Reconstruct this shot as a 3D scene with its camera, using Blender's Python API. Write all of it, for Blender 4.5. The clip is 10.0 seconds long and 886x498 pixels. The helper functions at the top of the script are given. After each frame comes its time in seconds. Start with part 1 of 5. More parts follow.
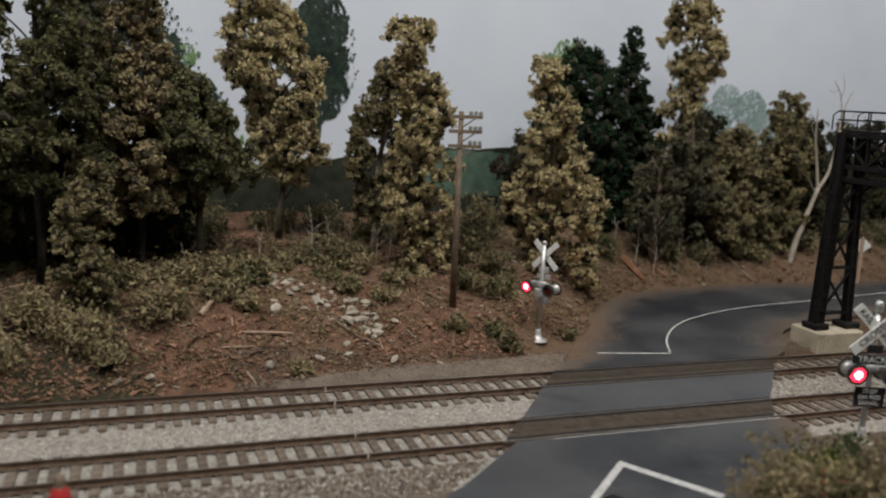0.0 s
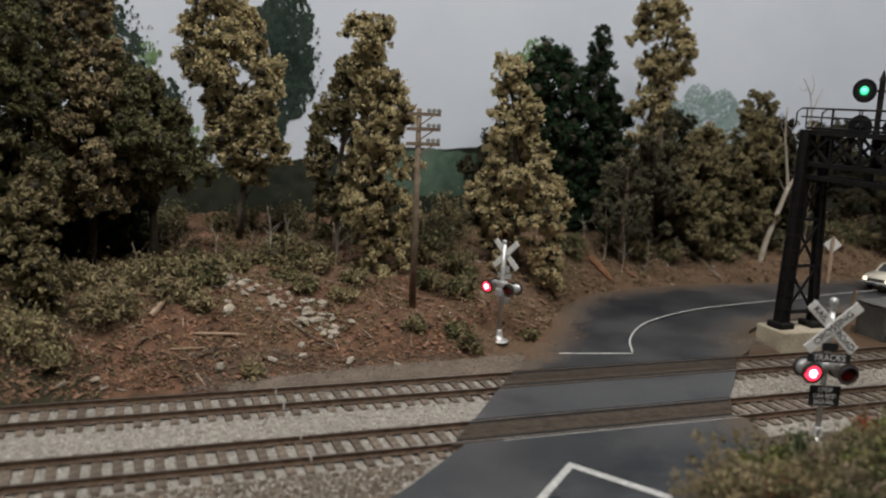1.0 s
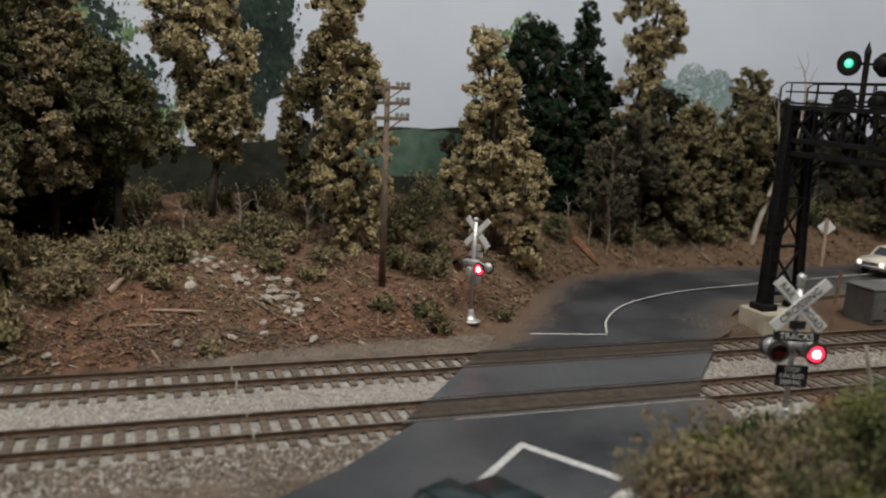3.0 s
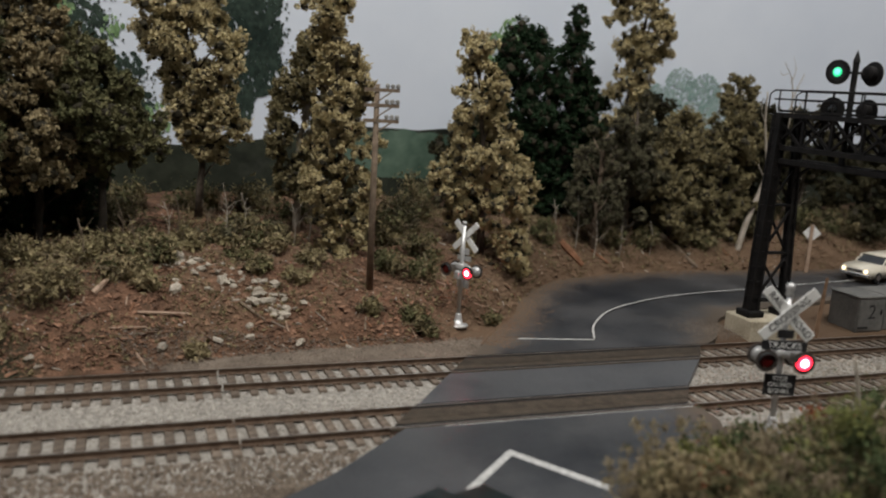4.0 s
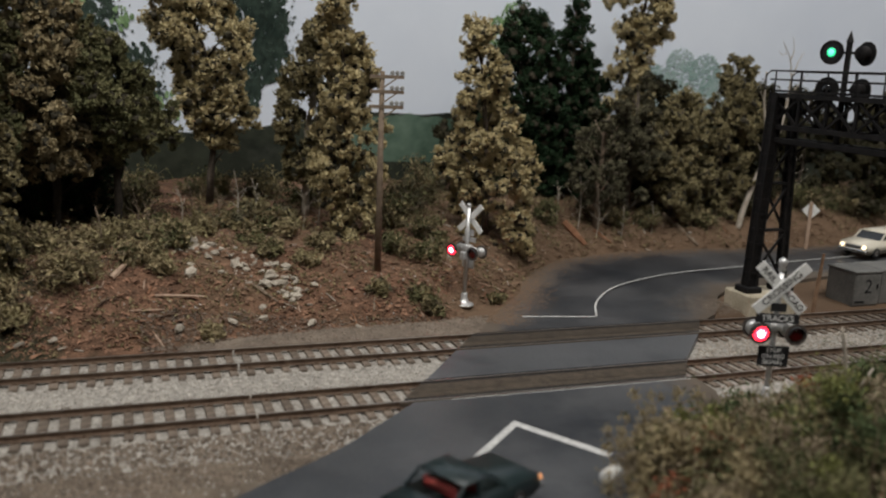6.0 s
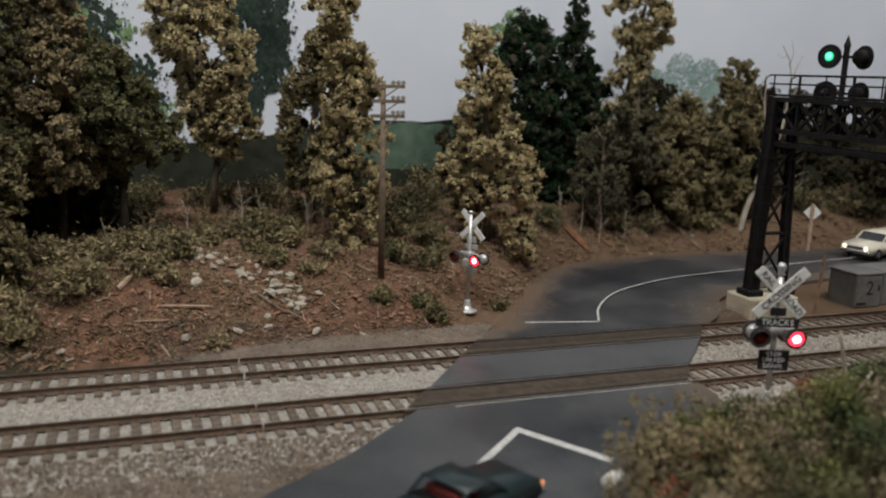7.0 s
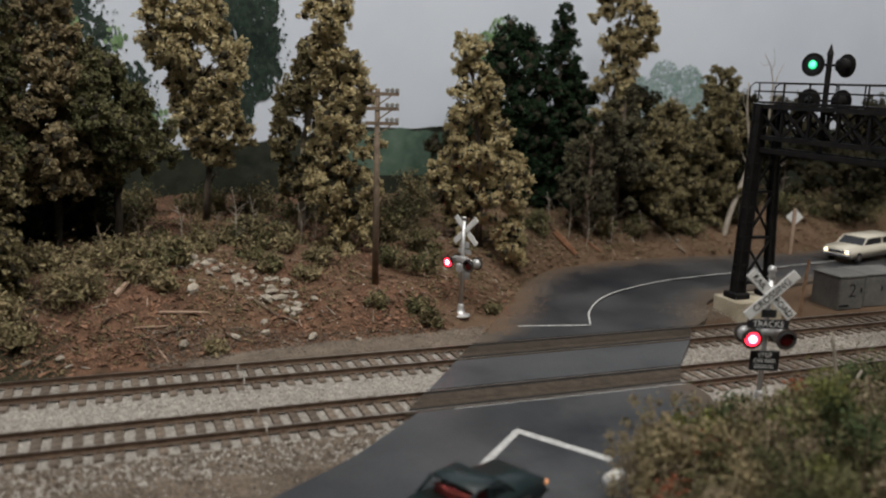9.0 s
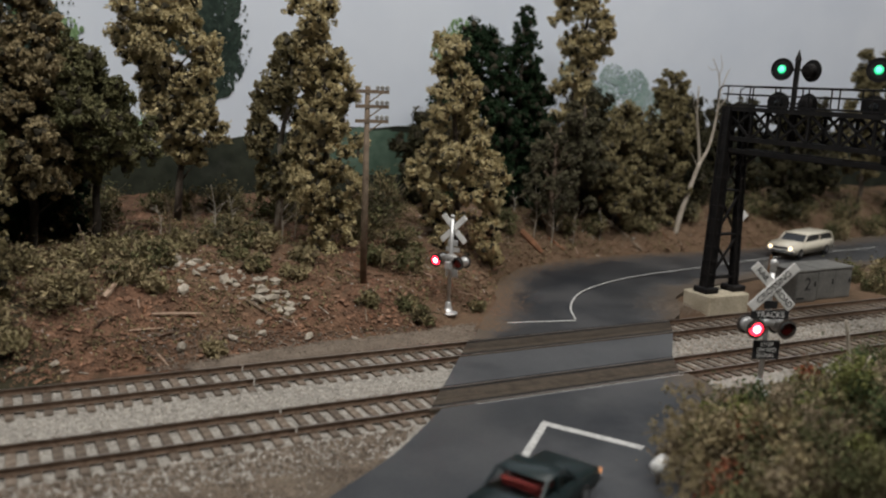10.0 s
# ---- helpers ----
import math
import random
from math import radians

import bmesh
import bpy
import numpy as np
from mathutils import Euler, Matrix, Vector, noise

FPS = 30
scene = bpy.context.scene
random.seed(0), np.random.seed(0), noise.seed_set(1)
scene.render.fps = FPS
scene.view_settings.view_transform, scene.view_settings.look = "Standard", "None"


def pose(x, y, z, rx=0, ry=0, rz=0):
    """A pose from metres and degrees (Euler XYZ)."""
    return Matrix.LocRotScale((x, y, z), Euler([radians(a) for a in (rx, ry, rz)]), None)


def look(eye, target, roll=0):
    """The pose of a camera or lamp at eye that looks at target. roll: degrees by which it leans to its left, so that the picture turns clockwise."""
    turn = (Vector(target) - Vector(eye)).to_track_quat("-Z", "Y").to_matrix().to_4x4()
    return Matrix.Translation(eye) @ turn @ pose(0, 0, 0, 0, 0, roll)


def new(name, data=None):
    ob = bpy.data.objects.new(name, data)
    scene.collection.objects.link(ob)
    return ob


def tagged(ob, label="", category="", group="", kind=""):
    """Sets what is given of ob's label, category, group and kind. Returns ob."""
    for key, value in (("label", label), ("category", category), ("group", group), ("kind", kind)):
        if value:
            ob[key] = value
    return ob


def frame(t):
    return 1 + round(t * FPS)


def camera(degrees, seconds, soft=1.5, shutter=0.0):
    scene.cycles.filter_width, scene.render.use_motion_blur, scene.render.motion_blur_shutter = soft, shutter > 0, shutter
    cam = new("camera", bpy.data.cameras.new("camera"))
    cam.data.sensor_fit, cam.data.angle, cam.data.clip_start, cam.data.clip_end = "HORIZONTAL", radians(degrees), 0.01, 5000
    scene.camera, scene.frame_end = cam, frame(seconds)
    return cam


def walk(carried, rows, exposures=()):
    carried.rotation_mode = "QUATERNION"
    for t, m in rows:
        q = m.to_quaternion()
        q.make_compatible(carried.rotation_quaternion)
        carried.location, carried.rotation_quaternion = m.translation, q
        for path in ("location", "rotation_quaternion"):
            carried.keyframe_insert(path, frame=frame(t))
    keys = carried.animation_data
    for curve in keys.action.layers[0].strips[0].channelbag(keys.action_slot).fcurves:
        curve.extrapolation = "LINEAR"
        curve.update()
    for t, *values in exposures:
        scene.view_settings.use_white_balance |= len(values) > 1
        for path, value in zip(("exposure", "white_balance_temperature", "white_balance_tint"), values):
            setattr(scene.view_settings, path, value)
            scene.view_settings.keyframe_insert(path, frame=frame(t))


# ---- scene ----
S = 1 / 87.1  # model scale: the layout is built in prototype metres times S
cam = camera(54.2, 10.0, soft=2.1)
cam.data.dof.use_dof, cam.data.dof.focus_distance, cam.data.dof.aperture_fstop = True, 36 * S, 13.0
PATH = [
    (0, (-6.278, -23.367, 10.219), (-5.605, -21.517, 9.869), 3.0),
    (0.3, (-5.606, -23.521, 10.139), (-4.927, -21.671, 9.802), 2.86),
    (0.5, (-5.486, -23.37, 10.122), (-4.794, -21.525, 9.781), 3.2),
    (1, (-4.886, -23.323, 10.003), (-4.191, -21.479, 9.663), 2.9),
    (1.5, (-4.195, -23.236, 9.597), (-3.509, -21.389, 9.251), 2.8),
    (2, (-3.329, -23.4, 9.282), (-2.668, -21.549, 8.915), 3.1),
    (2.5, (-2.914, -23.684, 9.338), (-2.271, -21.828, 8.961), 3.3),
    (2.7, (-2.782, -23.5, 9.39), (-2.139, -21.643, 9.019), 3.0),
    (3.8, (-2.986, -23.075, 9.601), (-2.286, -21.235, 9.246), 3.49),
    (4, (-2.932, -23.024, 9.626), (-2.238, -21.184, 9.26), 3.7),
    (4.5, (-2.962, -23.177, 9.585), (-2.283, -21.337, 9.191), 3.6),
    (5, (-2.964, -23.365, 9.623), (-2.297, -21.524, 9.217), 3.3),
    (5.5, (-2.856, -23.213, 9.591), (-2.191, -21.373, 9.176), 3.3),
    (5.7, (-3.137, -23.59, 9.662), (-2.465, -21.752, 9.25), 3.17),
    (6.8, (-3.349, -24.272, 9.944), (-2.676, -22.431, 9.547), 2.2),
    (7, (-3.268, -24.279, 9.988), (-2.599, -22.437, 9.59), 2.1),
    (7.5, (-3.337, -24.476, 10.018), (-2.668, -22.633, 9.623), 2.2),
    (8, (-3.393, -24.671, 10.061), (-2.723, -22.828, 9.666), 2.0),
    (8.5, (-3.697, -24.7, 10.087), (-3.003, -22.865, 9.699), 2.0),
    (9, (-4.021, -24.487, 10.031), (-3.305, -22.659, 9.648), 2.1),
    (9.5, (-5.475, -23.804, 9.892), (-4.667, -22.014, 9.514), 2.2),
    (9.8, (-6.772, -23.521, 9.791), (-5.899, -21.759, 9.426), 2.72),
    (10, (-7.498, -23.092, 9.703), (-6.572, -21.358, 9.336), 2.9),
]
walk(cam, [(t, look([S * a for a in eye], [S * a for a in target], roll)) for t, eye, target, roll in PATH])

# ---- light: room ceiling strips above the layout ----
world = bpy.data.worlds.new("room_air")
world.use_nodes = True
world.node_tree.nodes["Background"].inputs[0].default_value = (0.75, 0.8, 0.9, 1)
world.node_tree.nodes["Background"].inputs[1].default_value = 0.05
scene.world = world
scene.view_settings.exposure = 0.0


def ceiling_lamp(name, x, y, z, sx, sy, power, target):
    lamp = bpy.data.lights.new(name, "AREA")
    lamp.shape, lamp.size, lamp.size_y = "RECTANGLE", sx * S, sy * S
    lamp.energy, lamp.color = power * S * S, (1.0, 0.97, 0.93)
    ob = new(name, lamp)
    ob.matrix_world = look((x * S, y * S, z * S), [a * S for a in target])
    return ob


ceiling_lamp("strip_lamp", -22, -27, 90, 60, 10, 62000, (4, 8, 2))
ceiling_lamp("strip_lamp", 46, -31, 90, 60, 10, 46500, (20, 10, 2))


# ---- materials ----
def mat(name, dark, light, scale=4.0, rough=0.8, metal=0.0, bump=0.3, fine=None, island=0.0, obj=0.0, emit=None, power=0.0, depth=0.02, spec=0.3):
    """Two-scale noise between two colours, with bump; island/obj: brightness change per piece."""
    m = bpy.data.materials.new(name)
    m.use_nodes = True
    n, l = m.node_tree.nodes, m.node_tree.links
    b = n["Principled BSDF"]
    b.inputs["Roughness"].default_value, b.inputs["Metallic"].default_value = rough, metal
    b.inputs["Specular IOR Level"].default_value = spec
    co = n.new("ShaderNodeTexCoord")
    a = n.new("ShaderNodeTexNoise")
    a.inputs["Scale"].default_value, a.inputs["Detail"].default_value = scale / S, 6
    f = n.new("ShaderNodeTexNoise")
    f.inputs["Scale"].default_value, f.inputs["Detail"].default_value = (fine or scale * 7) / S, 4
    l.new(co.outputs["Object"], a.inputs["Vector"]), l.new(co.outputs["Object"], f.inputs["Vector"])
    mx = n.new("ShaderNodeMath")
    mx.operation = "MULTIPLY_ADD"
    mx.inputs[1].default_value = 0.45
    l.new(f.outputs["Fac"], mx.inputs[0])
    half = n.new("ShaderNodeMath")
    half.operation = "MULTIPLY"
    half.inputs[1].default_value = 0.55
    l.new(a.outputs["Fac"], half.inputs[0]), l.new(half.outputs[0], mx.inputs[2])
    r = n.new("ShaderNodeValToRGB")
    r.color_ramp.elements[0].position, r.color_ramp.elements[1].position = 0.36, 0.64
    r.color_ramp.elements[0].color, r.color_ramp.elements[1].color = (*dark, 1), (*light, 1)
    l.new(mx.outputs[0], r.inputs[0])
    out = r.outputs[0]
    if island or obj:
        rnd = n.new("ShaderNodeNewGeometry").outputs["Random Per Island"] if island else n.new("ShaderNodeObjectInfo").outputs["Random"]
        k = n.new("ShaderNodeMapRange")
        amount = island or obj
        k.inputs["To Min"].default_value, k.inputs["To Max"].default_value = 1 - amount, 1 + amount
        l.new(rnd, k.inputs[0])
        hs = n.new("ShaderNodeHueSaturation")
        l.new(k.outputs[0], hs.inputs["Value"]), l.new(out, hs.inputs["Color"])
        out = hs.outputs[0]
    l.new(out, b.inputs["Base Color"])
    if bump:
        bp = n.new("ShaderNodeBump")
        bp.inputs["Strength"].default_value, bp.inputs["Distance"].default_value = bump, depth * S
        l.new(f.outputs["Fac"], bp.inputs["Height"]), l.new(bp.outputs[0], b.inputs["Normal"])
    if emit:
        b.inputs["Emission Color"].default_value, b.inputs["Emission Strength"].default_value = (*emit, 1), power
    return m


def patches(m, colour, scale, lo, hi, seed=0.0, east=None, attr=None, rough=None):
    """Broad patches of another colour; east: x range over which they close up; attr: a spread along edges."""
    n, l = m.node_tree.nodes, m.node_tree.links
    b = n["Principled BSDF"]
    co = n.new("ShaderNodeTexCoord")
    a = n.new("ShaderNodeTexNoise")
    a.noise_dimensions = "4D"
    a.inputs["Scale"].default_value, a.inputs["Detail"].default_value, a.inputs["W"].default_value = scale / S, 7, seed
    a.inputs["Roughness"].default_value = 0.65
    l.new(co.outputs["Object"], a.inputs["Vector"])
    out = a.outputs["Fac"]

    def plus(value):
        add = n.new("ShaderNodeMath")
        add.operation = "ADD"
        l.new(out, add.inputs[0]), l.new(value, add.inputs[1])
        return add.outputs[0]

    if east:
        sep, k = n.new("ShaderNodeSeparateXYZ"), n.new("ShaderNodeMapRange")
        l.new(co.outputs["Object"], sep.inputs[0]), l.new(sep.outputs["X"], k.inputs[0])
        k.inputs["From Min"].default_value, k.inputs["From Max"].default_value, k.inputs["To Max"].default_value = east[0] * S, east[1] * S, 0.3
        out = plus(k.outputs[0])
    if attr:
        at = n.new("ShaderNodeAttribute")
        at.attribute_name = attr
        out = plus(at.outputs["Fac"])
    f = n.new("ShaderNodeMapRange")
    f.inputs["From Min"].default_value, f.inputs["From Max"].default_value = lo, hi
    l.new(out, f.inputs[0])
    mix = n.new("ShaderNodeMix")
    mix.data_type = "RGBA"
    l.new(f.outputs[0], mix.inputs["Factor"])
    old = b.inputs["Base Color"].links[0].from_socket
    l.new(old, mix.inputs["A"])
    mix.inputs["B"].default_value = (*colour, 1)
    l.new(mix.outputs["Result"], b.inputs["Base Color"])
    if rough is not None:
        r = n.new("ShaderNodeMapRange")
        r.inputs["To Min"].default_value, r.inputs["To Max"].default_value = b.inputs["Roughness"].default_value, rough
        l.new(f.outputs[0], r.inputs[0]), l.new(r.outputs[0], b.inputs["Roughness"])
    return m


M_EARTH = mat("earth", (0.06, 0.035, 0.022), (0.22, 0.12, 0.074), 1.3, 0.95, bump=0.9, fine=16, depth=0.06)
M_DIRT = mat("dirt", (0.075, 0.058, 0.043), (0.17, 0.135, 0.1), 1.0, 0.95, bump=0.7, fine=14, depth=0.05)
M_GRAVEL = mat("gravel", (0.24, 0.22, 0.195), (0.54, 0.505, 0.455), 6, 0.9, island=0.3, bump=0.4)
M_BALLAST = mat("ballast_bed", (0.18, 0.165, 0.145), (0.43, 0.405, 0.36), 5, 0.95, bump=1.0, fine=14, depth=0.06)
M_ASPHALT = mat("asphalt", (0.02, 0.023, 0.028), (0.066, 0.067, 0.069), 0.28, 0.4, bump=0.25, fine=14, depth=0.01, spec=0.42)
patches(M_EARTH, (0.14, 0.09, 0.056), 0.3, 0.5, 0.68, 2.0, (7, 16))
patches(M_EARTH, (0.034, 0.03, 0.016), 0.35, 0.56, 0.7, 8.0, (-2, -8))
patches(M_DIRT, (0.09, 0.075, 0.06), 0.3, 0.48, 0.6, 3.0)
patches(M_ASPHALT, (0.085, 0.085, 0.088), 0.22, 0.5, 0.75, 4.0)
patches(M_ASPHALT, (0.014, 0.016, 0.02), 0.16, 0.52, 0.66, 6.0)
patches(M_ASPHALT, (0.1, 0.079, 0.06), 0.8, 0.78, 1.25, 5.0, attr="dust", rough=0.9)
M_PAINT = mat("road_paint", (0.3, 0.3, 0.29), (0.6, 0.6, 0.58), 5, 0.75, bump=0.1)
M_RAIL = mat("rusty_rail", (0.09, 0.06, 0.042), (0.2, 0.14, 0.1), 3, 0.55, 0.4, bump=0.2)
M_HEAD = mat("rail_head", (0.25, 0.22, 0.2), (0.4, 0.37, 0.34), 1.0, 0.35, 0.8, bump=0.05)
M_TIE = mat("tie_wood", (0.085, 0.065, 0.05), (0.2, 0.16, 0.125), 5, 0.9, obj=0.3, bump=0.5)
# near-black for the deck grooves, in place of their shadow
M_GROOVE = mat("groove_shade_black", (0.006, 0.006, 0.006), (0.02, 0.017, 0.015), 2.0, 0.9, bump=0.3)
M_PAVER = mat("bluish_asphalt", (0.05, 0.054, 0.06), (0.105, 0.108, 0.112), 0.3, 0.4, bump=0.25, fine=14, depth=0.01, spec=0.42)
patches(M_PAVER, (0.04, 0.043, 0.048), 0.28, 0.5, 0.68, 7.0)
M_PLANK = mat("crossing_plank", (0.028, 0.022, 0.016), (0.075, 0.058, 0.042), 2.5, 0.85, bump=0.4, obj=0.2)
M_BACKDROP = mat("painted_sky", (0.63, 0.69, 0.79), (0.72, 0.775, 0.86), 0.03, 0.9, bump=0.0)
M_WALLPAINT = mat("room_paint", (0.55, 0.53, 0.5), (0.6, 0.58, 0.55), 0.05, 0.9, bump=0.05)
M_CEIL = mat("ceiling_paint", (0.7, 0.69, 0.67), (0.75, 0.74, 0.72), 0.05, 0.95, bump=0.0)
M_BENCH = mat("bench_wood", (0.3, 0.2, 0.11), (0.45, 0.32, 0.19), 0.2, 0.7, bump=0.2)
M_SANDGRAIN = mat("sand_grains", (0.11, 0.085, 0.065), (0.24, 0.195, 0.155), 3, 0.95, island=0.4, bump=0)
M_TANSTONE = mat("tan_gravel", (0.2, 0.175, 0.145), (0.46, 0.41, 0.35), 6, 0.9, island=0.35, bump=0.4)
M_BARK = mat("bark", (0.05, 0.04, 0.03), (0.15, 0.12, 0.095), 4, 0.95, bump=0.6)
M_PALEBARK = mat("pale_bark", (0.28, 0.24, 0.19), (0.5, 0.45, 0.38), 3, 0.9, bump=0.4)
M_TAN = mat("tan_leaves", (0.37, 0.305, 0.16), (0.58, 0.5, 0.3), 0.8, 0.9, island=0.15, bump=0, spec=0.1)
M_OLIVE = mat("olive_leaves", (0.165, 0.14, 0.072), (0.33, 0.285, 0.16), 0.8, 0.9, island=0.15, bump=0, spec=0.1)
M_DARKG = mat("dark_green_leaves", (0.012, 0.028, 0.014), (0.035, 0.062, 0.03), 0.8, 0.9, island=0.15, bump=0, spec=0.1)
M_BROWNG = mat("brown_green_leaves", (0.056, 0.064, 0.03), (0.21, 0.195, 0.1), 0.6, 0.9, island=0.15, bump=0, spec=0.1)
M_GREYG = mat("grey_green_leaves", (0.075, 0.072, 0.045), (0.18, 0.165, 0.105), 0.8, 0.9, island=0.15, bump=0, spec=0.1)
# near-black fill for crowns: inner shade put into colour
M_CORE = mat("crown_shade_core", (0.025, 0.022, 0.014), (0.06, 0.052, 0.034), 2.0, 0.95, bump=0.5, fine=9)


# ---- helpers ----
def box(bm, x0, y0, z0, x1, y1, z1, bev=0.0):
    r = bmesh.ops.create_cube(bm, size=1, matrix=Matrix.LocRotScale(((x0 + x1) / 2, (y0 + y1) / 2, (z0 + z1) / 2), None, (x1 - x0, y1 - y0, z1 - z0)))
    if bev:
        es = list({e for v in r["verts"] for e in v.link_edges})
        bmesh.ops.bevel(bm, geom=es, offset=bev, segments=1, affect="EDGES")
    return r["verts"]


def tube(bm, pts, radii, sides=7):
    """A closed tapered tube along points."""
    rings = []
    for i, p in enumerate(pts):
        p = Vector(p)
        d = (Vector(pts[min(i + 1, len(pts) - 1)]) - Vector(pts[max(i - 1, 0)])).normalized()
        u = d.orthogonal().normalized()
        w = d.cross(u)
        r = float(radii[i] if hasattr(radii, "__len__") else radii)
        rings.append([bm.verts.new(p + r * (math.cos(a) * u + math.sin(a) * w)) for a in (2 * math.pi * k / sides for k in range(sides))])
    for i in range(len(rings) - 1):
        a, b = rings[i], rings[i + 1]
        # match the start of the two rings
        s = min(range(sides), key=lambda k: (b[k].co - a[0].co).length)
        b = rings[i + 1] = b[s:] + b[:s]
        for k in range(sides):
            bm.faces.new((a[k], a[(k + 1) % sides], b[(k + 1) % sides], b[k]))
    bm.faces.new(rings[0][::-1]), bm.faces.new(rings[-1])
    bmesh.ops.recalc_face_normals(bm, faces=bm.faces[:])


def bar(bm, p, q, w, h=None):
    """A square bar from p to q."""
    p, q = Vector(p), Vector(q)
    d = q - p
    m = Matrix.Translation((p + q) / 2) @ d.to_track_quat("Z", "Y").to_matrix().to_4x4() @ Matrix.Diagonal((w, h or w, d.length, 1))
    bmesh.ops.create_cube(bm, size=1, matrix=m)


def mesh_of(name, bm, material, smooth=False):
    me = bpy.data.meshes.new(name)
    bmesh.ops.scale(bm, vec=(S, S, S), verts=bm.verts)
    bm.to_mesh(me)
    bm.free()
    for m in material if isinstance(material, (list, tuple)) else [material]:
        me.materials.append(m)
    if smooth:
        me.polygons.foreach_set("use_smooth", [True] * len(me.polygons))
    return me


def raw_mesh(name, verts, faces, material, smooth=False):
    me = bpy.data.meshes.new(name)
    me.from_pydata((np.asarray(verts) * S).tolist(), [], faces.tolist() if hasattr(faces, "tolist") else faces)
    me.materials.append(material)
    if smooth:
        me.polygons.foreach_set("use_smooth", [True] * len(me.polygons))
    return me


def part(name, bm, material, parent=None, label="", smooth=False):
    """One mesh object from a bmesh, under a thing or a part."""
    ob = new(name, mesh_of(name, bm, material, smooth))
    ob.parent = parent
    return tagged(ob, label)


def part_raw(name, me, parent=None, label="", kind=""):
    ob = new(name, me)
    ob.parent = parent
    return tagged(ob, label, kind=kind)


def thing(name, label, category, x=0, y=0, z=0, rz=0, group="", rx=0, ry=0):
    """A top-level Empty at its base."""
    ob = new(name)
    ob.empty_display_size = 0.1 * S
    ob.matrix_world = pose(x * S, y * S, z * S, rx, ry, rz)
    return tagged(ob, label, category, group)


# ---- the lie of the land ----
FOOT_X = [-60, -8.5, -5.2, -1.5, 3.6, 8.3, 10.5, 12.2, 13.4, 15.2, 18, 22, 27, 31, 36, 46, 60, 100]
FOOT_Y = [6.0, 6.0, 6.0, 6.4, 7.2, 7.4, 8.5, 9.4, 10.6, 12.9, 15.0, 16.1, 16.5, 16.2, 16.2, 17.5, 20, 23]


def land(x, y):
    """Height of the ground, in prototype metres."""
    foot = np.interp(x, FOOT_X, FOOT_Y)
    d = np.maximum(y - foot, 0)
    k = np.interp(x, [8, 16, 40], [4.0, 1.9, 2.0])
    top = np.interp(x, [-10, 8, 16, 40], [3.4, 3.4, 3.4, 3.6])
    z = -0.3 + top * (1 - np.exp(-d / k))
    z = z + np.clip((y - 7.5) / 8, 0, 1) * 0.45 * (x > 10) * np.exp(-d)  # the road climbs behind the tracks
    front = np.clip((-2.0 - y) / 0.6, 0, 1)
    z = z - 0.3 * front
    z = z + 0.25 * np.clip((y - 5.6) / 1.0, 0, 1) * 0.6 * (d <= 0)
    z = z - 0.45 * np.clip((5.7 - y) / 0.5, 0, 1)
    rough = np.clip(d, 0, 1)
    n = np.array([noise.noise((a * 0.9, b * 0.9, 3.1)) * 0.28 + noise.noise((a * 2.6, b * 2.6, 7.7)) * 0.11 for a, b in zip(np.ravel(x), np.ravel(y))]).reshape(np.shape(x))
    return z + n * (0.12 + 0.88 * rough) * (1 - 0.7 * (d <= 0))


def land1(x, y):
    return float(land(np.array([float(x)]), np.array([float(y)]))[0])


def sheet(name, xs, ys, zf, material, smooth=True):
    X, Y = np.meshgrid(xs, ys)
    V = np.stack([X.ravel(), Y.ravel(), np.ravel(zf(X.ravel(), Y.ravel()))], 1)
    nx, ny = len(xs), len(ys)
    I = np.arange(nx * ny).reshape(ny, nx)
    F = np.stack([I[:-1, :-1].ravel(), I[:-1, 1:].ravel(), I[1:, 1:].ravel(), I[1:, :-1].ravel()], 1)
    return raw_mesh(name, V, F, material, smooth)


xs = np.concatenate([np.arange(-70, -14, 2.0), np.arange(-14, 44, 0.3), np.arange(44, 101, 2.0)])
ys = np.concatenate([np.arange(-40, -14, 2.0), np.arange(-14, 4.5, 0.6), np.arange(4.5, 24.01, 0.3), [26.0]])
ground = tagged(new("ground", sheet("ground", xs, ys, land, M_EARTH)), "reddish brown scenic earth of the layout", "ground", kind="structure")

# ---- backdrop and room ----
bm = bmesh.new()
box(bm, -75, 26, -4, 110, 26.6, 60)
tagged(part("backdrop", bm, M_BACKDROP), "pale grey-blue painted sky board", "backdrop", kind="structure")
for nm, dims, m in (("floor", (-130, -190, -82, 170, 40, -80), M_WALLPAINT), ("ceiling", (-130, -190, 105, 170, 40, 107), M_CEIL),
                    ("wall_north", (-130, 40, -80, 170, 42, 105), M_WALLPAINT), ("wall_south", (-130, -192, -80, 170, -190, 105), M_WALLPAINT),
                    ("wall_west", (-132, -190, -80, -130, 40, 105), M_WALLPAINT), ("wall_east", (170, -190, -80, 172, 40, 105), M_WALLPAINT)):
    bm = bmesh.new()
    box(bm, *dims)
    tagged(part(nm, bm, m), "plain painted room " + nm.split("_")[0], nm.split("_")[0], kind="structure")


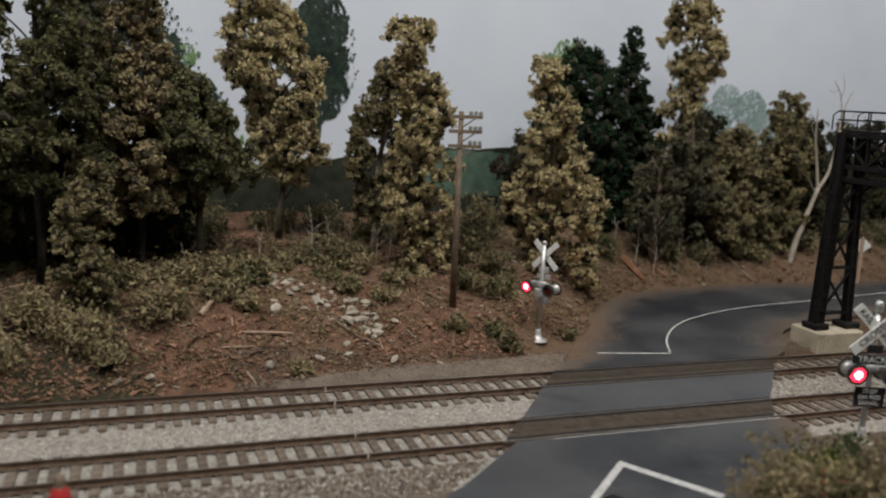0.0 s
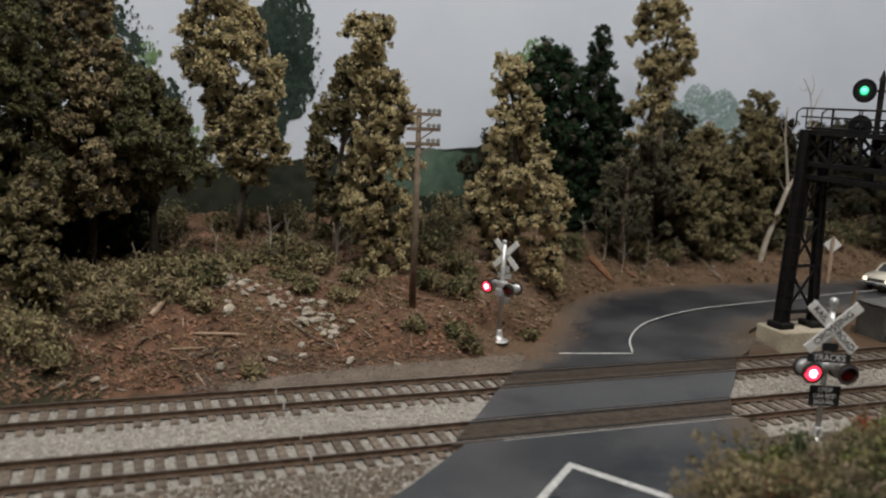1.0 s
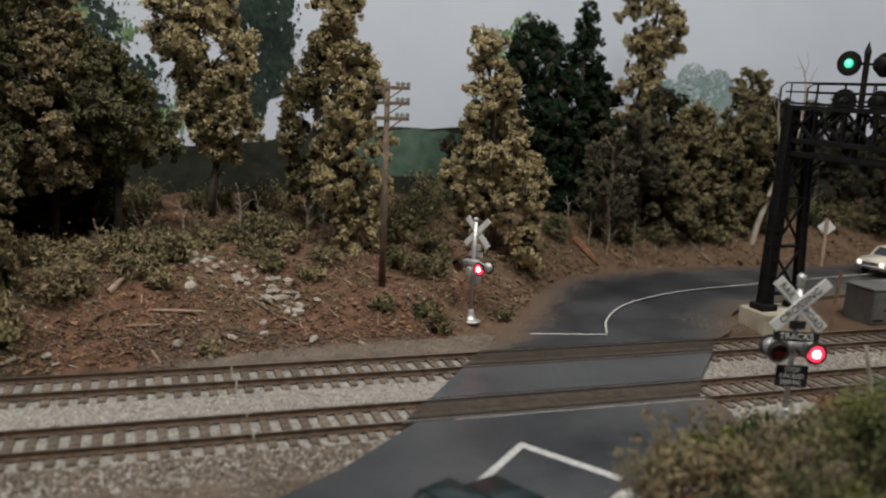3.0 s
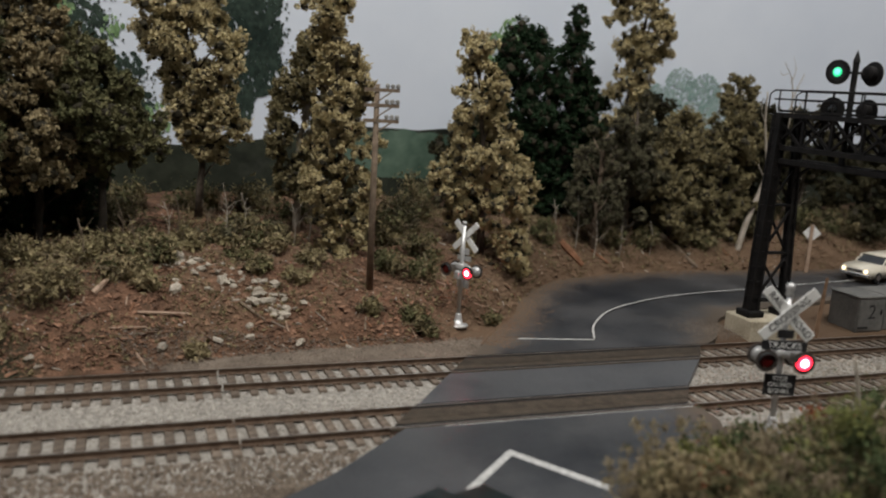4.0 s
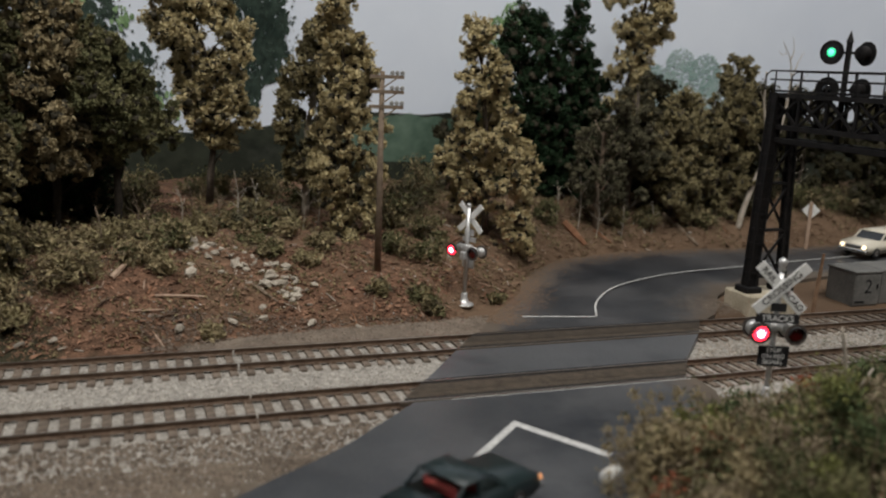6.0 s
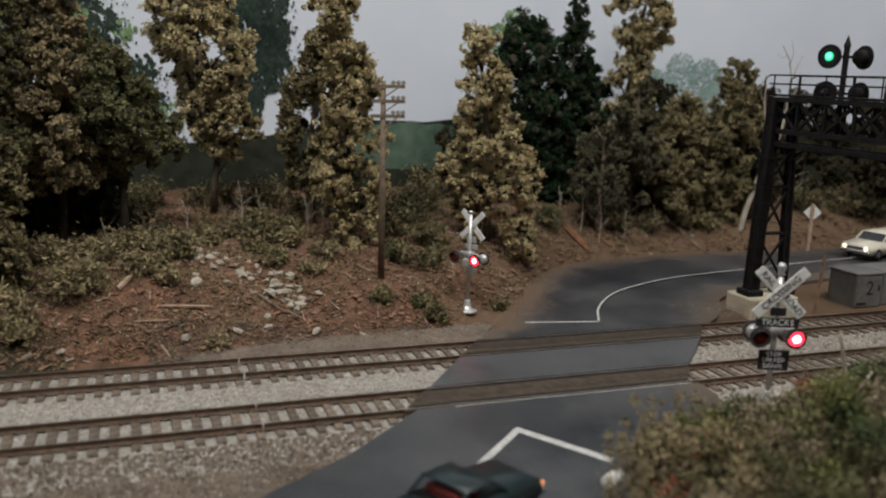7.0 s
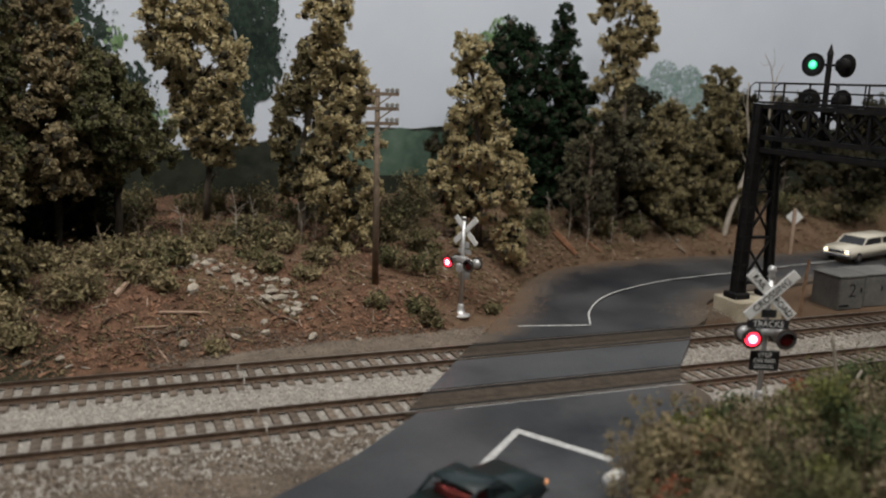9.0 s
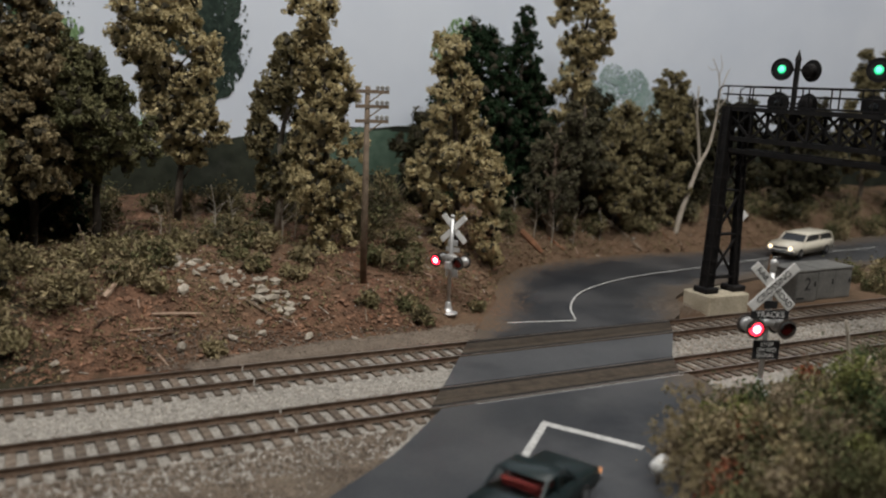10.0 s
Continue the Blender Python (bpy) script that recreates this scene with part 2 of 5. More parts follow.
tb = tagged(new("layout_table"), "wooden benchwork table carrying the model landscape", "table")
bm = bmesh.new()
box(bm, -70, -40, -3.2, 100, 26, -1.6)
part("tabletop", bm, M_BENCH, tb)
for lx in (-66, 15, 96):
    for ly in (-36, 22):
        bm = bmesh.new()
        box(bm, lx - 3, ly - 3, -80, lx + 3, ly + 3, -3.2, 0.2)
        part("leg", bm, M_BENCH, tb)
for x, y, z, tx, ty in ((-22, -27, 90, 4, 8), (46, -31, 90, 20, 10)):
    fx = tagged(new("ceiling_light"), "long white strip light hung under the ceiling", "ceiling light", "ceiling lights")
    fx.matrix_world = look((x * S, y * S, z * S), (tx * S, ty * S, 2 * S))
    bm = bmesh.new()
    box(bm, -31, -6, 0.4, 31, 6, 3.0, 0.3)
    part("housing", bm, M_CEIL, fx)
    for a in (-25, 25):
        bm = bmesh.new()
        tube(bm, [(a, 0, 2.5), (a, 2.0, 12)], 0.3, 6)
        part("hanger", bm, M_CEIL, fx)

# ---- roads ----
def ribbon(name, left, right, z, material, label, thick=0.12, kind="structure", cat="road", strips=1, dust=(0, 0)):
    """A slab between two edge lines of equal length; z: height of each pair; dust: metres over which earth spreads in from each edge."""
    bm = bmesh.new()
    lay_dust = bm.verts.layers.float.new("dust")
    n = len(left)
    zz = [v if hasattr(v, "__len__") else (v, v) for v in (z if hasattr(z, "__len__") else [z] * n)]
    rows = []
    for i in range(n):
        a, b = Vector((*left[i][:2], zz[i][0])), Vector((*right[i][:2], zz[i][1]))
        w = (b - a).length
        row = []
        for k in range(strips + 1):
            v = bm.verts.new(a.lerp(b, k / strips))
            d0, d1 = w * k / strips, w * (1 - k / strips)
            v[lay_dust] = max(math.exp(-d0 / dust[0]) if dust[0] else 0, math.exp(-d1 / dust[1]) if dust[1] else 0)
            row.append(v)
        rows.append(row)
    low = [[bm.verts.new(r[k].co - Vector((0, 0, thick))) for r in rows] for k in (0, -1)]
    for i in range(n - 1):
        for k in range(strips):
            bm.faces.new((rows[i][k], rows[i][k + 1], rows[i + 1][k + 1], rows[i + 1][k]))
        bm.faces.new((rows[i][0], rows[i + 1][0], low[0][i + 1], low[0][i]))
        bm.faces.new((rows[i][-1], low[1][i], low[1][i + 1], rows[i + 1][-1]))
    for i in (0, -1):
        bm.faces.new([low[0][i], *rows[i], low[1][i]])
    bmesh.ops.recalc_face_normals(bm, faces=bm.faces[:])
    return tagged(part(name, bm, material, None, label), label, cat, kind=kind)


def spline(pts, n=6):
    """Catmull-Rom through 2D or 3D points."""
    P = [np.array(p, float) for p in pts]
    P = [2 * P[0] - P[1]] + P + [2 * P[-1] - P[-2]]
    out = []
    for i in range(1, len(P) - 2):
        for t in np.linspace(0, 1, n, endpoint=False):
            a, b, c, d = P[i - 1], P[i], P[i + 1], P[i + 2]
            out.append(0.5 * (2 * b + (c - a) * t + (2 * a - 5 * b + 4 * c - d) * t * t + (3 * b - a - 3 * c + d) * t ** 3))
    return [tuple(p) for p in out + [P[-2]]]


road_l = spline([(9.2, 5.25), (11.0, 7.6), (13.0, 9.9), (14.6, 12.6), (17.8, 15.3), (22.0, 16.5), (27.0, 16.9), (33.0, 16.7), (42, 17.2), (60, 19)])
road_r = spline([(19.6, 5.25), (20.6, 6.0), (21.6, 7.2), (22.4, 8.2), (23.4, 8.8), (25.0, 9.3), (27.6, 9.8), (33.0, 10.6), (42, 11), (60, 12)])


def road_h(y):
    return 0.45 * min(max((y - 6.0) / 9.0, 0), 1)


road_z = [(road_h(a[1]), road_h(b[1])) for a, b in zip(road_l, road_r)]
ribbon("road", road_l, road_r, road_z, M_ASPHALT, "dark asphalt road curving away behind the tracks", 0.5, strips=16, dust=(1.6, 1.3))
ribbon("road", [(5.6, 0.9), (7.6, 3.48)], [(15.5, 0.9), (17.9, 3.48)], -0.02, M_PAVER, "bluish grey asphalt strip between the two tracks", 0.4)
near_l = spline([(4.6, -0.9), (3.2, -2.2), (1.6, -3.6), (-0.9, -5.3), (-5, -8.4), (-14, -15)])
near_r = spline([(14.6, -0.9), (14.4, -2.4), (13, -4.2), (10.5, -8), (6, -13), (-3, -22)])
ribbon("road", near_l, near_r, 0.0, M_ASPHALT, "worn dark asphalt road in front of the crossing", 0.5, strips=14, dust=(0, 1.2))


def line(pts, w, z, label):
    L, R = [], []
    for i, p in enumerate(pts):
        a, b = np.array(pts[max(i - 1, 0)]), np.array(pts[min(i + 1, len(pts) - 1)])
        d = (b - a) / np.linalg.norm(b - a)
        nn = np.array([-d[1], d[0]]) * w / 2
        L.append(tuple(np.array(p) + nn)), R.append(tuple(np.array(p) - nn))
    return ribbon("road_line", L, R, z, M_PAINT, label, 0.004)


curve_pts = spline([(14.85, 6.25), (15.75, 7.85), (17.4, 9.55), (19.5, 10.7), (22.6, 11.7), (27.3, 12.4), (35.4, 13.5), (46, 14.4)])
line(curve_pts, 0.09, [0.03 + road_h(p[1] + 1.2) for p in curve_pts], "thin white painted line curving along the road")
line([(11.75, 6.85), (14.88, 6.25)], 0.13, 0.055, "white painted stop line across the road")
line([(5.8, -0.935), (14.4, -0.935)], 0.035, 0.006, "thin pale line along the edge of the road at the deck")
line([(5.0, -4.9), (6.95, -3.05)], 0.22, 0.006, "white painted lane line beside the stop line")
line([(6.87, -2.98), (8.55, -5.6)], 0.3, 0.011, "white painted stop line before the crossing")


# ---- tracks ----
def track(name, yc, xj):
    bm = bmesh.new()
    # ballast shoulder as a long mound with a rough top
    th = tagged(new(name), "model railway track with brown ties on grey ballast", "track", "railway tracks", "structure")
    th.matrix_world = pose(0, yc * S, 0)
    prof = [(-0.085, -0.18), (-0.075, -0.155), (-0.02, -0.14), (-0.016, -0.045), (-0.038, -0.035), (-0.038, 0.0), (0.038, 0.0), (0.038, -0.035), (0.016, -0.045), (0.02, -0.14), (0.075, -0.155), (0.085, -0.18)]
    for side in (-1, 1):
        for x0, x1 in ((-70, xj - 0.03), (xj + 0.03, 100)):
            bm = bmesh.new()
            rings = [[bm.verts.new((x, side * 0.755 + py, pz)) for py, pz in prof] for x in (x0, x1)]
            k = len(prof)
            for i in range(k - 1):
                f = bm.faces.new((rings[0][i], rings[0][i + 1], rings[1][i + 1], rings[1][i]))
                f.material_index = 1 if i == 5 else 0
            bm.faces.new(rings[0]), bm.faces.new(rings[1][::-1])
            bmesh.ops.recalc_face_normals(bm, faces=bm.faces[:])
            part("rail", bm, [M_RAIL, M_HEAD], th, "brown weathered rail")
    rng = random.Random(5 + int(yc))
    bm = bmesh.new()
    box(bm, -0.13, -1.3, -0.36, 0.13, 1.3, -0.18, 0.015)
    tie_me = mesh_of("tie", bm, M_TIE)
    bm = bmesh.new()
    for sy in (-0.755, 0.755):
        box(bm, -0.1, sy - 0.16, -0.19, 0.1, sy + 0.16, -0.155)
        for o in (-0.11, 0.11):
            box(bm, -0.05, sy + o - 0.03, -0.16, 0.05, sy + o + 0.03, -0.125)
    plate_me = mesh_of("tie_plate", bm, M_RAIL)
    x = -22.0
    while x < 48:
        t = part_raw("tie", tie_me, th)
        t.matrix_basis = pose(x * S, rng.uniform(-0.05, 0.05) * S, rng.uniform(-0.012, 0.006) * S, 0, 0, rng.uniform(-1.5, 1.5))
        p = part_raw("tie_plate", plate_me, t)
        x += 0.545 + rng.uniform(-0.03, 0.03)
    return th


track("track", 0.0, 0.0)
track("track", 4.38, 0.0)


def ballast_top(x, y):
    z = np.full(np.shape(x), -0.265)
    z = z - np.clip((-1.5 - y) / 2.2, 0, 1) * 0.3 - np.clip((y - 5.7) / 0.8, 0, 1) * 0.25
    n = np.array([noise.noise((a * 3, b * 3, 1.0)) for a, b in zip(np.ravel(x), np.ravel(y))]).reshape(np.shape(x))
    return z + 0.035 * n


bed = tagged(new("ballast", sheet("ballast", np.concatenate([np.arange(-70, -14, 2.0), np.arange(-14, 40, 0.3), np.arange(40, 101, 2.0)]), np.arange(-2.9, 6.6, 0.3), ballast_top, M_BALLAST)), "light grey crushed stone bed under the tracks", "ballast", kind="structure")


def scatter_rocks(name, pts, sizes, material, label, seed, cat="gravel", flat=1.0, stretch=1.01):
    """Many small angular stones in one mesh."""
    rng = np.random.default_rng(seed)
    base = np.array([(1, 0, 0), (-0.5, 0.87, 0), (-0.5, -0.87, 0), (0, 0, 1.0), (0.3, 0.5, 0.75)])
    face = np.array([(0, 1, 4), (1, 3, 4), (0, 4, 3), (1, 2, 3), (2, 0, 3), (0, 2, 1)])
    n = len(pts)
    V = np.repeat(base[None], n, 0) * (1 + rng.uniform(-0.35, 0.35, (n, 5, 3)))
    V[:, :, 2] = (V[:, :, 2] - 0.35) * flat
    V[:, :, 0] *= rng.uniform(1, stretch, n)[:, None]
    a = rng.uniform(0, 2 * np.pi, n)
    c, s = np.cos(a)[:, None], np.sin(a)[:, None]
    X, Y = V[:, :, 0] * c - V[:, :, 1] * s, V[:, :, 0] * s + V[:, :, 1] * c
    tl = rng.uniform(-0.6, 0.6, n)[:, None]
    Z = V[:, :, 2] + X * tl
    V = np.stack([X, Y, Z], 2) * np.asarray(sizes)[:, None, None] + np.asarray(pts)[:, None, :]
    F = (face[None] + (np.arange(n) * 5)[:, None, None]).reshape(-1, 3)
    return tagged(new(name, raw_mesh(name, V.reshape(-1, 3), F, material)), label, cat, kind="stuff")


rng = np.random.default_rng(11)
N = 40000
px, py = rng.uniform(-13, 42, N), np.where(rng.random(N) < 0.06, -1.4 - 1.6 * rng.random(N) ** 1.6, rng.uniform(-1.75, 6.4, N))
keep = ~((px > 4.8 + 0.55 * py) & (px < 15.2 + 0.8 * py) & (py > -1.6)) & ~((py < -1.5) & (px > 5.8 + 1.1 * py)) & ~((py < -1.35) & (px > 10))
rail_gap = (np.abs(np.abs(py) - 0.755) > 0.12) & (np.abs(np.abs(py - 4.38) - 0.755) > 0.12)
keep &= rail_gap
px, py = px[keep], py[keep]
pz = np.maximum(ballast_top(px, py), -0.44) + 0.01
on_track = (np.abs(py) < 1.35) | (np.abs(py - 4.38) < 1.35)
size = rng.uniform(0.035, 0.068, len(px)) * np.where(on_track, 0.8, 1.0)
west = px < 12
for sel, m, words in ((west, M_GRAVEL, "loose light grey ballast stones along the tracks"), (~west, M_TANSTONE, "dusty tan-grey ballast stones past the crossing")):
    scatter_rocks("ballast_stones", np.stack([px, py, pz], 1)[sel], size[sel], m, words, 3)

px, py = rng.uniform(-14, 4, 9000), -1.45 - 2.6 * rng.random(9000) ** 1.3
keep = px < 5.2 + 1.2 * py
px, py = px[keep], py[keep]
scatter_rocks("dusty_gravel", np.stack([px, py, np.maximum(ballast_top(px, py), -0.44) + 0.015], 1), rng.uniform(0.03, 0.09, len(px)), M_SANDGRAIN, "dusty brown-grey gravel at the ballast edge", 4)

# crossing planks
for yc, x0, x1 in ((0.0, 4.85, 14.9), (4.38, 8.3, 18.6)):
    th = tagged(new("crossing_deck"), "weathered brown timber grade crossing deck between the rails", "crossing deck", kind="structure")
    th.matrix_world = pose(0, yc * S, 0)
    for y0, y1, z in ((-0.53, -0.18, -0.012), (-0.168, 0.168, -0.009), (0.18, 0.53, -0.014)):
        sk = 0.75
        bm = bmesh.new()
        vs = box(bm, x0, y0, z - 0.16, x1, y1, z)
        for v in bm.verts:
            v.co.x += sk * v.co.y
        part("plank", bm, M_PLANK, th)
    # dark strips laid in the gaps beside the rails stand in for groove shadow
    for name, y0, y1, z, m in (("flangeway", -0.714, -0.533, -0.01, M_GROOVE), ("flangeway", 0.533, 0.714, -0.01, M_GROOVE), ("flangeway", 0.796, 0.885, -0.004, M_GROOVE), ("edge_board", -0.885, -0.797, -0.012, M_PLANK)):
        bm = bmesh.new()
        box(bm, x0, y0, z - 0.1, x1, y1, z)
        for v in bm.verts:
            v.co.x += 0.75 * v.co.y
        part(name, bm, m, th)


# ---- foliage ----
def leaf_cloud(centres, radii, count, size, rng, squash=1.0, sub=0, jitter=0.5, inner=0.7, outer=1.12):
    """Folded leaf flakes on the shells of clumps (with sub tufts on each): vertices and triangles."""
    centres, radii = np.asarray(centres, float), np.asarray(radii, float)
    if sub:
        k = np.repeat(np.arange(len(centres)), sub)
        d = rng.normal(size=(len(k), 3))
        d /= np.linalg.norm(d, axis=1)[:, None]
        centres, radii = centres[k] + d * radii[k][:, None] * rng.uniform(0.7, 1.15, len(k))[:, None], radii[k] * rng.uniform(0.26, 0.46, len(k))
    idx = rng.choice(len(centres), count, p=radii ** 2 / np.sum(radii ** 2))
    d = rng.normal(size=(count, 3))
    d /= np.linalg.norm(d, axis=1)[:, None]
    r = radii[idx] * rng.uniform(inner, outer, count) * np.where(rng.random(count) < 0.16, rng.uniform(1.2, 2.3, count), 1.0)
    P = centres[idx] + d * r[:, None] * np.array([1, 1, squash])
    nrm = d + rng.normal(size=(count, 3)) * jitter
    nrm /= np.linalg.norm(nrm, axis=1)[:, None]
    u = np.cross(nrm, rng.normal(size=(count, 3)))
    u /= np.linalg.norm(u, axis=1)[:, None]
    w = np.cross(nrm, u)
    s = (size * rng.uniform(0.55, 1.3, count))[:, None]
    V = np.stack([P - u * s, P + w * s * 0.42 + nrm * s * 0.3, P + u * s, P - w * s * 0.42 + nrm * s * 0.34], 1).reshape(-1, 3)
    b = (np.arange(count) * 4)[:, None]
    F = np.concatenate([b + np.array([[0, 1, 2]]), b + np.array([[0, 2, 3]])])
    return V, F


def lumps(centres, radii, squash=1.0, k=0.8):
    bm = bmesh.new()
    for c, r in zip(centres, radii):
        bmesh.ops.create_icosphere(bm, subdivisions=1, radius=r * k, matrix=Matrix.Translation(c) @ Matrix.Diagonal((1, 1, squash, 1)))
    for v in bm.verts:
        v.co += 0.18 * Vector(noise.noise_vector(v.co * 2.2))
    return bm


def tree(label, x, y, z, profile, material, seed, leaves=7000, size=0.17, clump=0.55, n=70, trunk=0.14, lean=(0, 0), bare=0.25, fill=0.75, kind="tree", bark=None):
    """profile: (height above base, radius, x shift) of the crown from below upwards."""
    rng = np.random.default_rng(seed)
    th = thing(kind, label, kind, x, y, z, 0, "woods behind the tracks")
    hs, rs, dx = (np.array([p[i] for p in profile], float) for i in range(3))
    d = max(y - float(np.interp(x, FOOT_X, FOOT_Y)), 0)
    hs = hs + (4.2 * (1 - math.exp(-d / 5)) - 3.4 * (1 - math.exp(-d / 4))) * max(0.0, min(1.0, (16 - x) / 8)) * (hs > 1.0)
    cs, cr = [], []
    grid = np.linspace(hs[0], hs[-1], 80)
    w = np.cumsum(np.interp(grid, hs, rs) + 0.15)
    boughs = max(9, int(n / (2.4 if fill > 0.5 else 4.5)))
    for i in range(boughs):
        h = float(np.interp((i + rng.uniform(0.1, 0.9)) / boughs * w[-1], w, grid))
        a = i * 2.4 + rng.uniform(-0.7, 0.7)
        R = float(np.interp(h, hs, rs)) * rng.choice([0.8, 0.98, 1.1, 1.22])
        rb = min(clump * 1.5 * rng.uniform(0.65, 1.3), max(R, 0.2) * 0.72)
        rad = max(R - rb * 0.75, 0.02) * rng.uniform(0.75, 1.0)
        bx, by = float(np.interp(h, hs, dx)) + rad * math.cos(a), rad * math.sin(a) * 0.85
        for _ in range(7):
            d = rng.normal(size=3)
            d *= rb * rng.uniform(0.35, 0.9) / np.linalg.norm(d)
            cs.append((bx + d[0], by + d[1], h + d[2] * 0.8))
            cr.append(rb * rng.uniform(0.3, 0.55))
    n = len(cs)
    H = hs[-1]
    bm = bmesh.new()
    zs = np.linspace(-0.3, H * 0.92, 7)
    tube(bm, [(np.interp(q, hs, dx) * min(max(q, 0) / H * 1.6, 1) + 0.08 * math.sin(q * 1.7 + seed), 0.06 * math.cos(q * 1.3), q) for q in zs], [trunk * (1.25 - q / (H * 1.05)) + 0.015 for q in zs], 7)
    for i in range(0, n, max(1, n // 16)):
        c = cs[i]
        h0 = max(c[2] - 0.35 * math.hypot(c[0], c[1]) - 0.9, hs[0] * bare)
        p0 = (np.interp(h0, hs, dx) * min(h0 / H * 1.6, 1), 0, h0)
        mid = [(a + b) / 2 + rng.uniform(-0.12, 0.12) for a, b in zip(p0, c)]
        tube(bm, [p0, mid, c], [trunk * 0.42, trunk * 0.28, trunk * 0.1], 5)
    part("trunk", bm, bark or M_BARK, th, smooth=True)
    V, F = leaf_cloud(cs, cr, int(leaves * (2.6 if fill > 0.5 else 1.7)), size * 0.8, rng, sub=5, jitter=0.95, outer=1.12)
    crown = part_raw("crown", raw_mesh("crown", V, F, material), th)
    # added dark lumps close the crown and stand in for its inner shade
    part("shade_core", lumps(cs, cr, k=0.55), M_CORE, crown)
    return th


M_TWIG = mat("dry_twigs", (0.12, 0.09, 0.06), (0.3, 0.24, 0.165), 2, 0.9, bump=0)
M_LIME = mat("lime_leaves", (0.12, 0.13, 0.045), (0.23, 0.235, 0.085), 0.8, 0.9, island=0.22, bump=0, spec=0.1)
M_REDL = mat("red_leaves", (0.2, 0.06, 0.032), (0.34, 0.12, 0.065), 0.8, 0.9, island=0.22, bump=0, spec=0.1)
M_MIDG = mat("mid_green_leaves", (0.045, 0.065, 0.03), (0.11, 0.135, 0.062), 0.8, 0.9, island=0.22, bump=0, spec=0.1)
M_STRAW = mat("straw_leaves", (0.2, 0.16, 0.09), (0.37, 0.305, 0.18), 0.8, 0.9, island=0.22, bump=0, spec=0.1)
M_CHIP = patches(mat("bark_chips", (0.07, 0.042, 0.028), (0.28, 0.155, 0.098), 3, 0.95, island=0.6, bump=0.3), (0.18, 0.117, 0.074), 0.3, 0.5, 0.68, 2.0, (7, 16))
M_LITTER = mat("leaf_litter", (0.085, 0.073, 0.037), (0.31, 0.255, 0.14), 2, 0.95, island=0.5, bump=0)
M_ROCK = mat("pale_rock", (0.24, 0.21, 0.168), (0.5, 0.455, 0.38), 2.2, 0.9, bump=0.5, obj=0.25)
M_WOOD = mat("split_wood", (0.3, 0.2, 0.14), (0.48, 0.36, 0.27), 2.5, 0.85, bump=0.4)
M_REDWOOD = mat("reddish_log", (0.16, 0.075, 0.04), (0.32, 0.16, 0.09), 2.5, 0.85, bump=0.4)
M_POLE = mat("creosoted_pole", (0.12, 0.09, 0.064), (0.26, 0.2, 0.145), 3, 0.9, bump=0.4)
M_BLACK = mat("black_steel", (0.006, 0.006, 0.007), (0.02, 0.018, 0.017), 2, 0.6, 0.1, bump=0.15, spec=0.2)
M_SILVER = mat("silver_paint", (0.5, 0.5, 0.5), (0.68, 0.68, 0.67), 3, 0.38, 0.55, bump=0.1)
M_WHITE = mat("white_paint", (0.68, 0.68, 0.66), (0.8, 0.8, 0.78), 3, 0.5, bump=0.05)
M_INK = mat("black_paint", (0.015, 0.015, 0.016), (0.03, 0.03, 0.032), 3, 0.5, bump=0.05)
M_CONC = mat("concrete", (0.38, 0.33, 0.24), (0.58, 0.52, 0.4), 1.5, 0.9, bump=0.4)
M_GREY = mat("grey_enamel", (0.2, 0.2, 0.19), (0.3, 0.3, 0.285), 1.2, 0.6, bump=0.15)
M_BROWNPOST = mat("weathered_orange_post", (0.17, 0.105, 0.065), (0.33, 0.21, 0.135), 2.5, 0.85, bump=0.4)
M_DISC = mat("weathered_disc", (0.045, 0.038, 0.034), (0.11, 0.092, 0.082), 3, 0.6, bump=0.1)
M_CABINET = mat("dark_grey_enamel", (0.12, 0.12, 0.113), (0.2, 0.196, 0.182), 1.2, 0.6, bump=0.15)
# brown-green leaves in a darker copy, the deep shade of the woods painted in
M_SHADEG = mat("shade_darkened_leaves", (0.028, 0.03, 0.017), (0.1, 0.088, 0.05), 0.6, 0.9, island=0.15, bump=0, spec=0.1)
M_LENS = mat("dark_red_lens", (0.05, 0.004, 0.004), (0.1, 0.008, 0.008), 3, 0.12, bump=0.0, spec=0.6)
M_GLOW = mat("lit_red_lens", (0.8, 0.05, 0.05), (0.8, 0.05, 0.05), 3, 0.3, bump=0, emit=(1.0, 0.02, 0.045), power=5.0)
M_BULB = mat("lit_red_bulb", (0.9, 0.3, 0.3), (0.9, 0.3, 0.3), 3, 0.3, bump=0, emit=(1.0, 0.13, 0.15), power=34.0)
M_GREEN = mat("lit_green_lens", (0.05, 0.6, 0.3), (0.05, 0.6, 0.3), 3, 0.3, bump=0, emit=(0.02, 0.7, 0.28), power=0.9)
M_GREENB = mat("lit_green_bulb", (0.3, 0.9, 0.6), (0.3, 0.9, 0.6), 3, 0.3, bump=0, emit=(0.1, 0.95, 0.45), power=1.8)
M_HEADLAMP = mat("lit_headlamp", (0.9, 0.8, 0.6), (0.9, 0.8, 0.6), 3, 0.3, bump=0, emit=(1.0, 0.78, 0.48), power=3.0)
M_AMBER = mat("amber_lamp", (0.7, 0.3, 0.12), (0.75, 0.35, 0.15), 3, 0.25, bump=0, emit=(1.0, 0.45, 0.2), power=0.5)
M_GLASS = mat("dark_glass", (0.01, 0.012, 0.014), (0.016, 0.018, 0.02), 1, 0.08, bump=0, spec=0.7)
# bark in a darker copy: thicket trunks carry the shade in their colour
M_SHADEBARK = mat("shade_darkened_bark", (0.015, 0.012, 0.009), (0.045, 0.036, 0.027), 4, 0.95, bump=0.6)
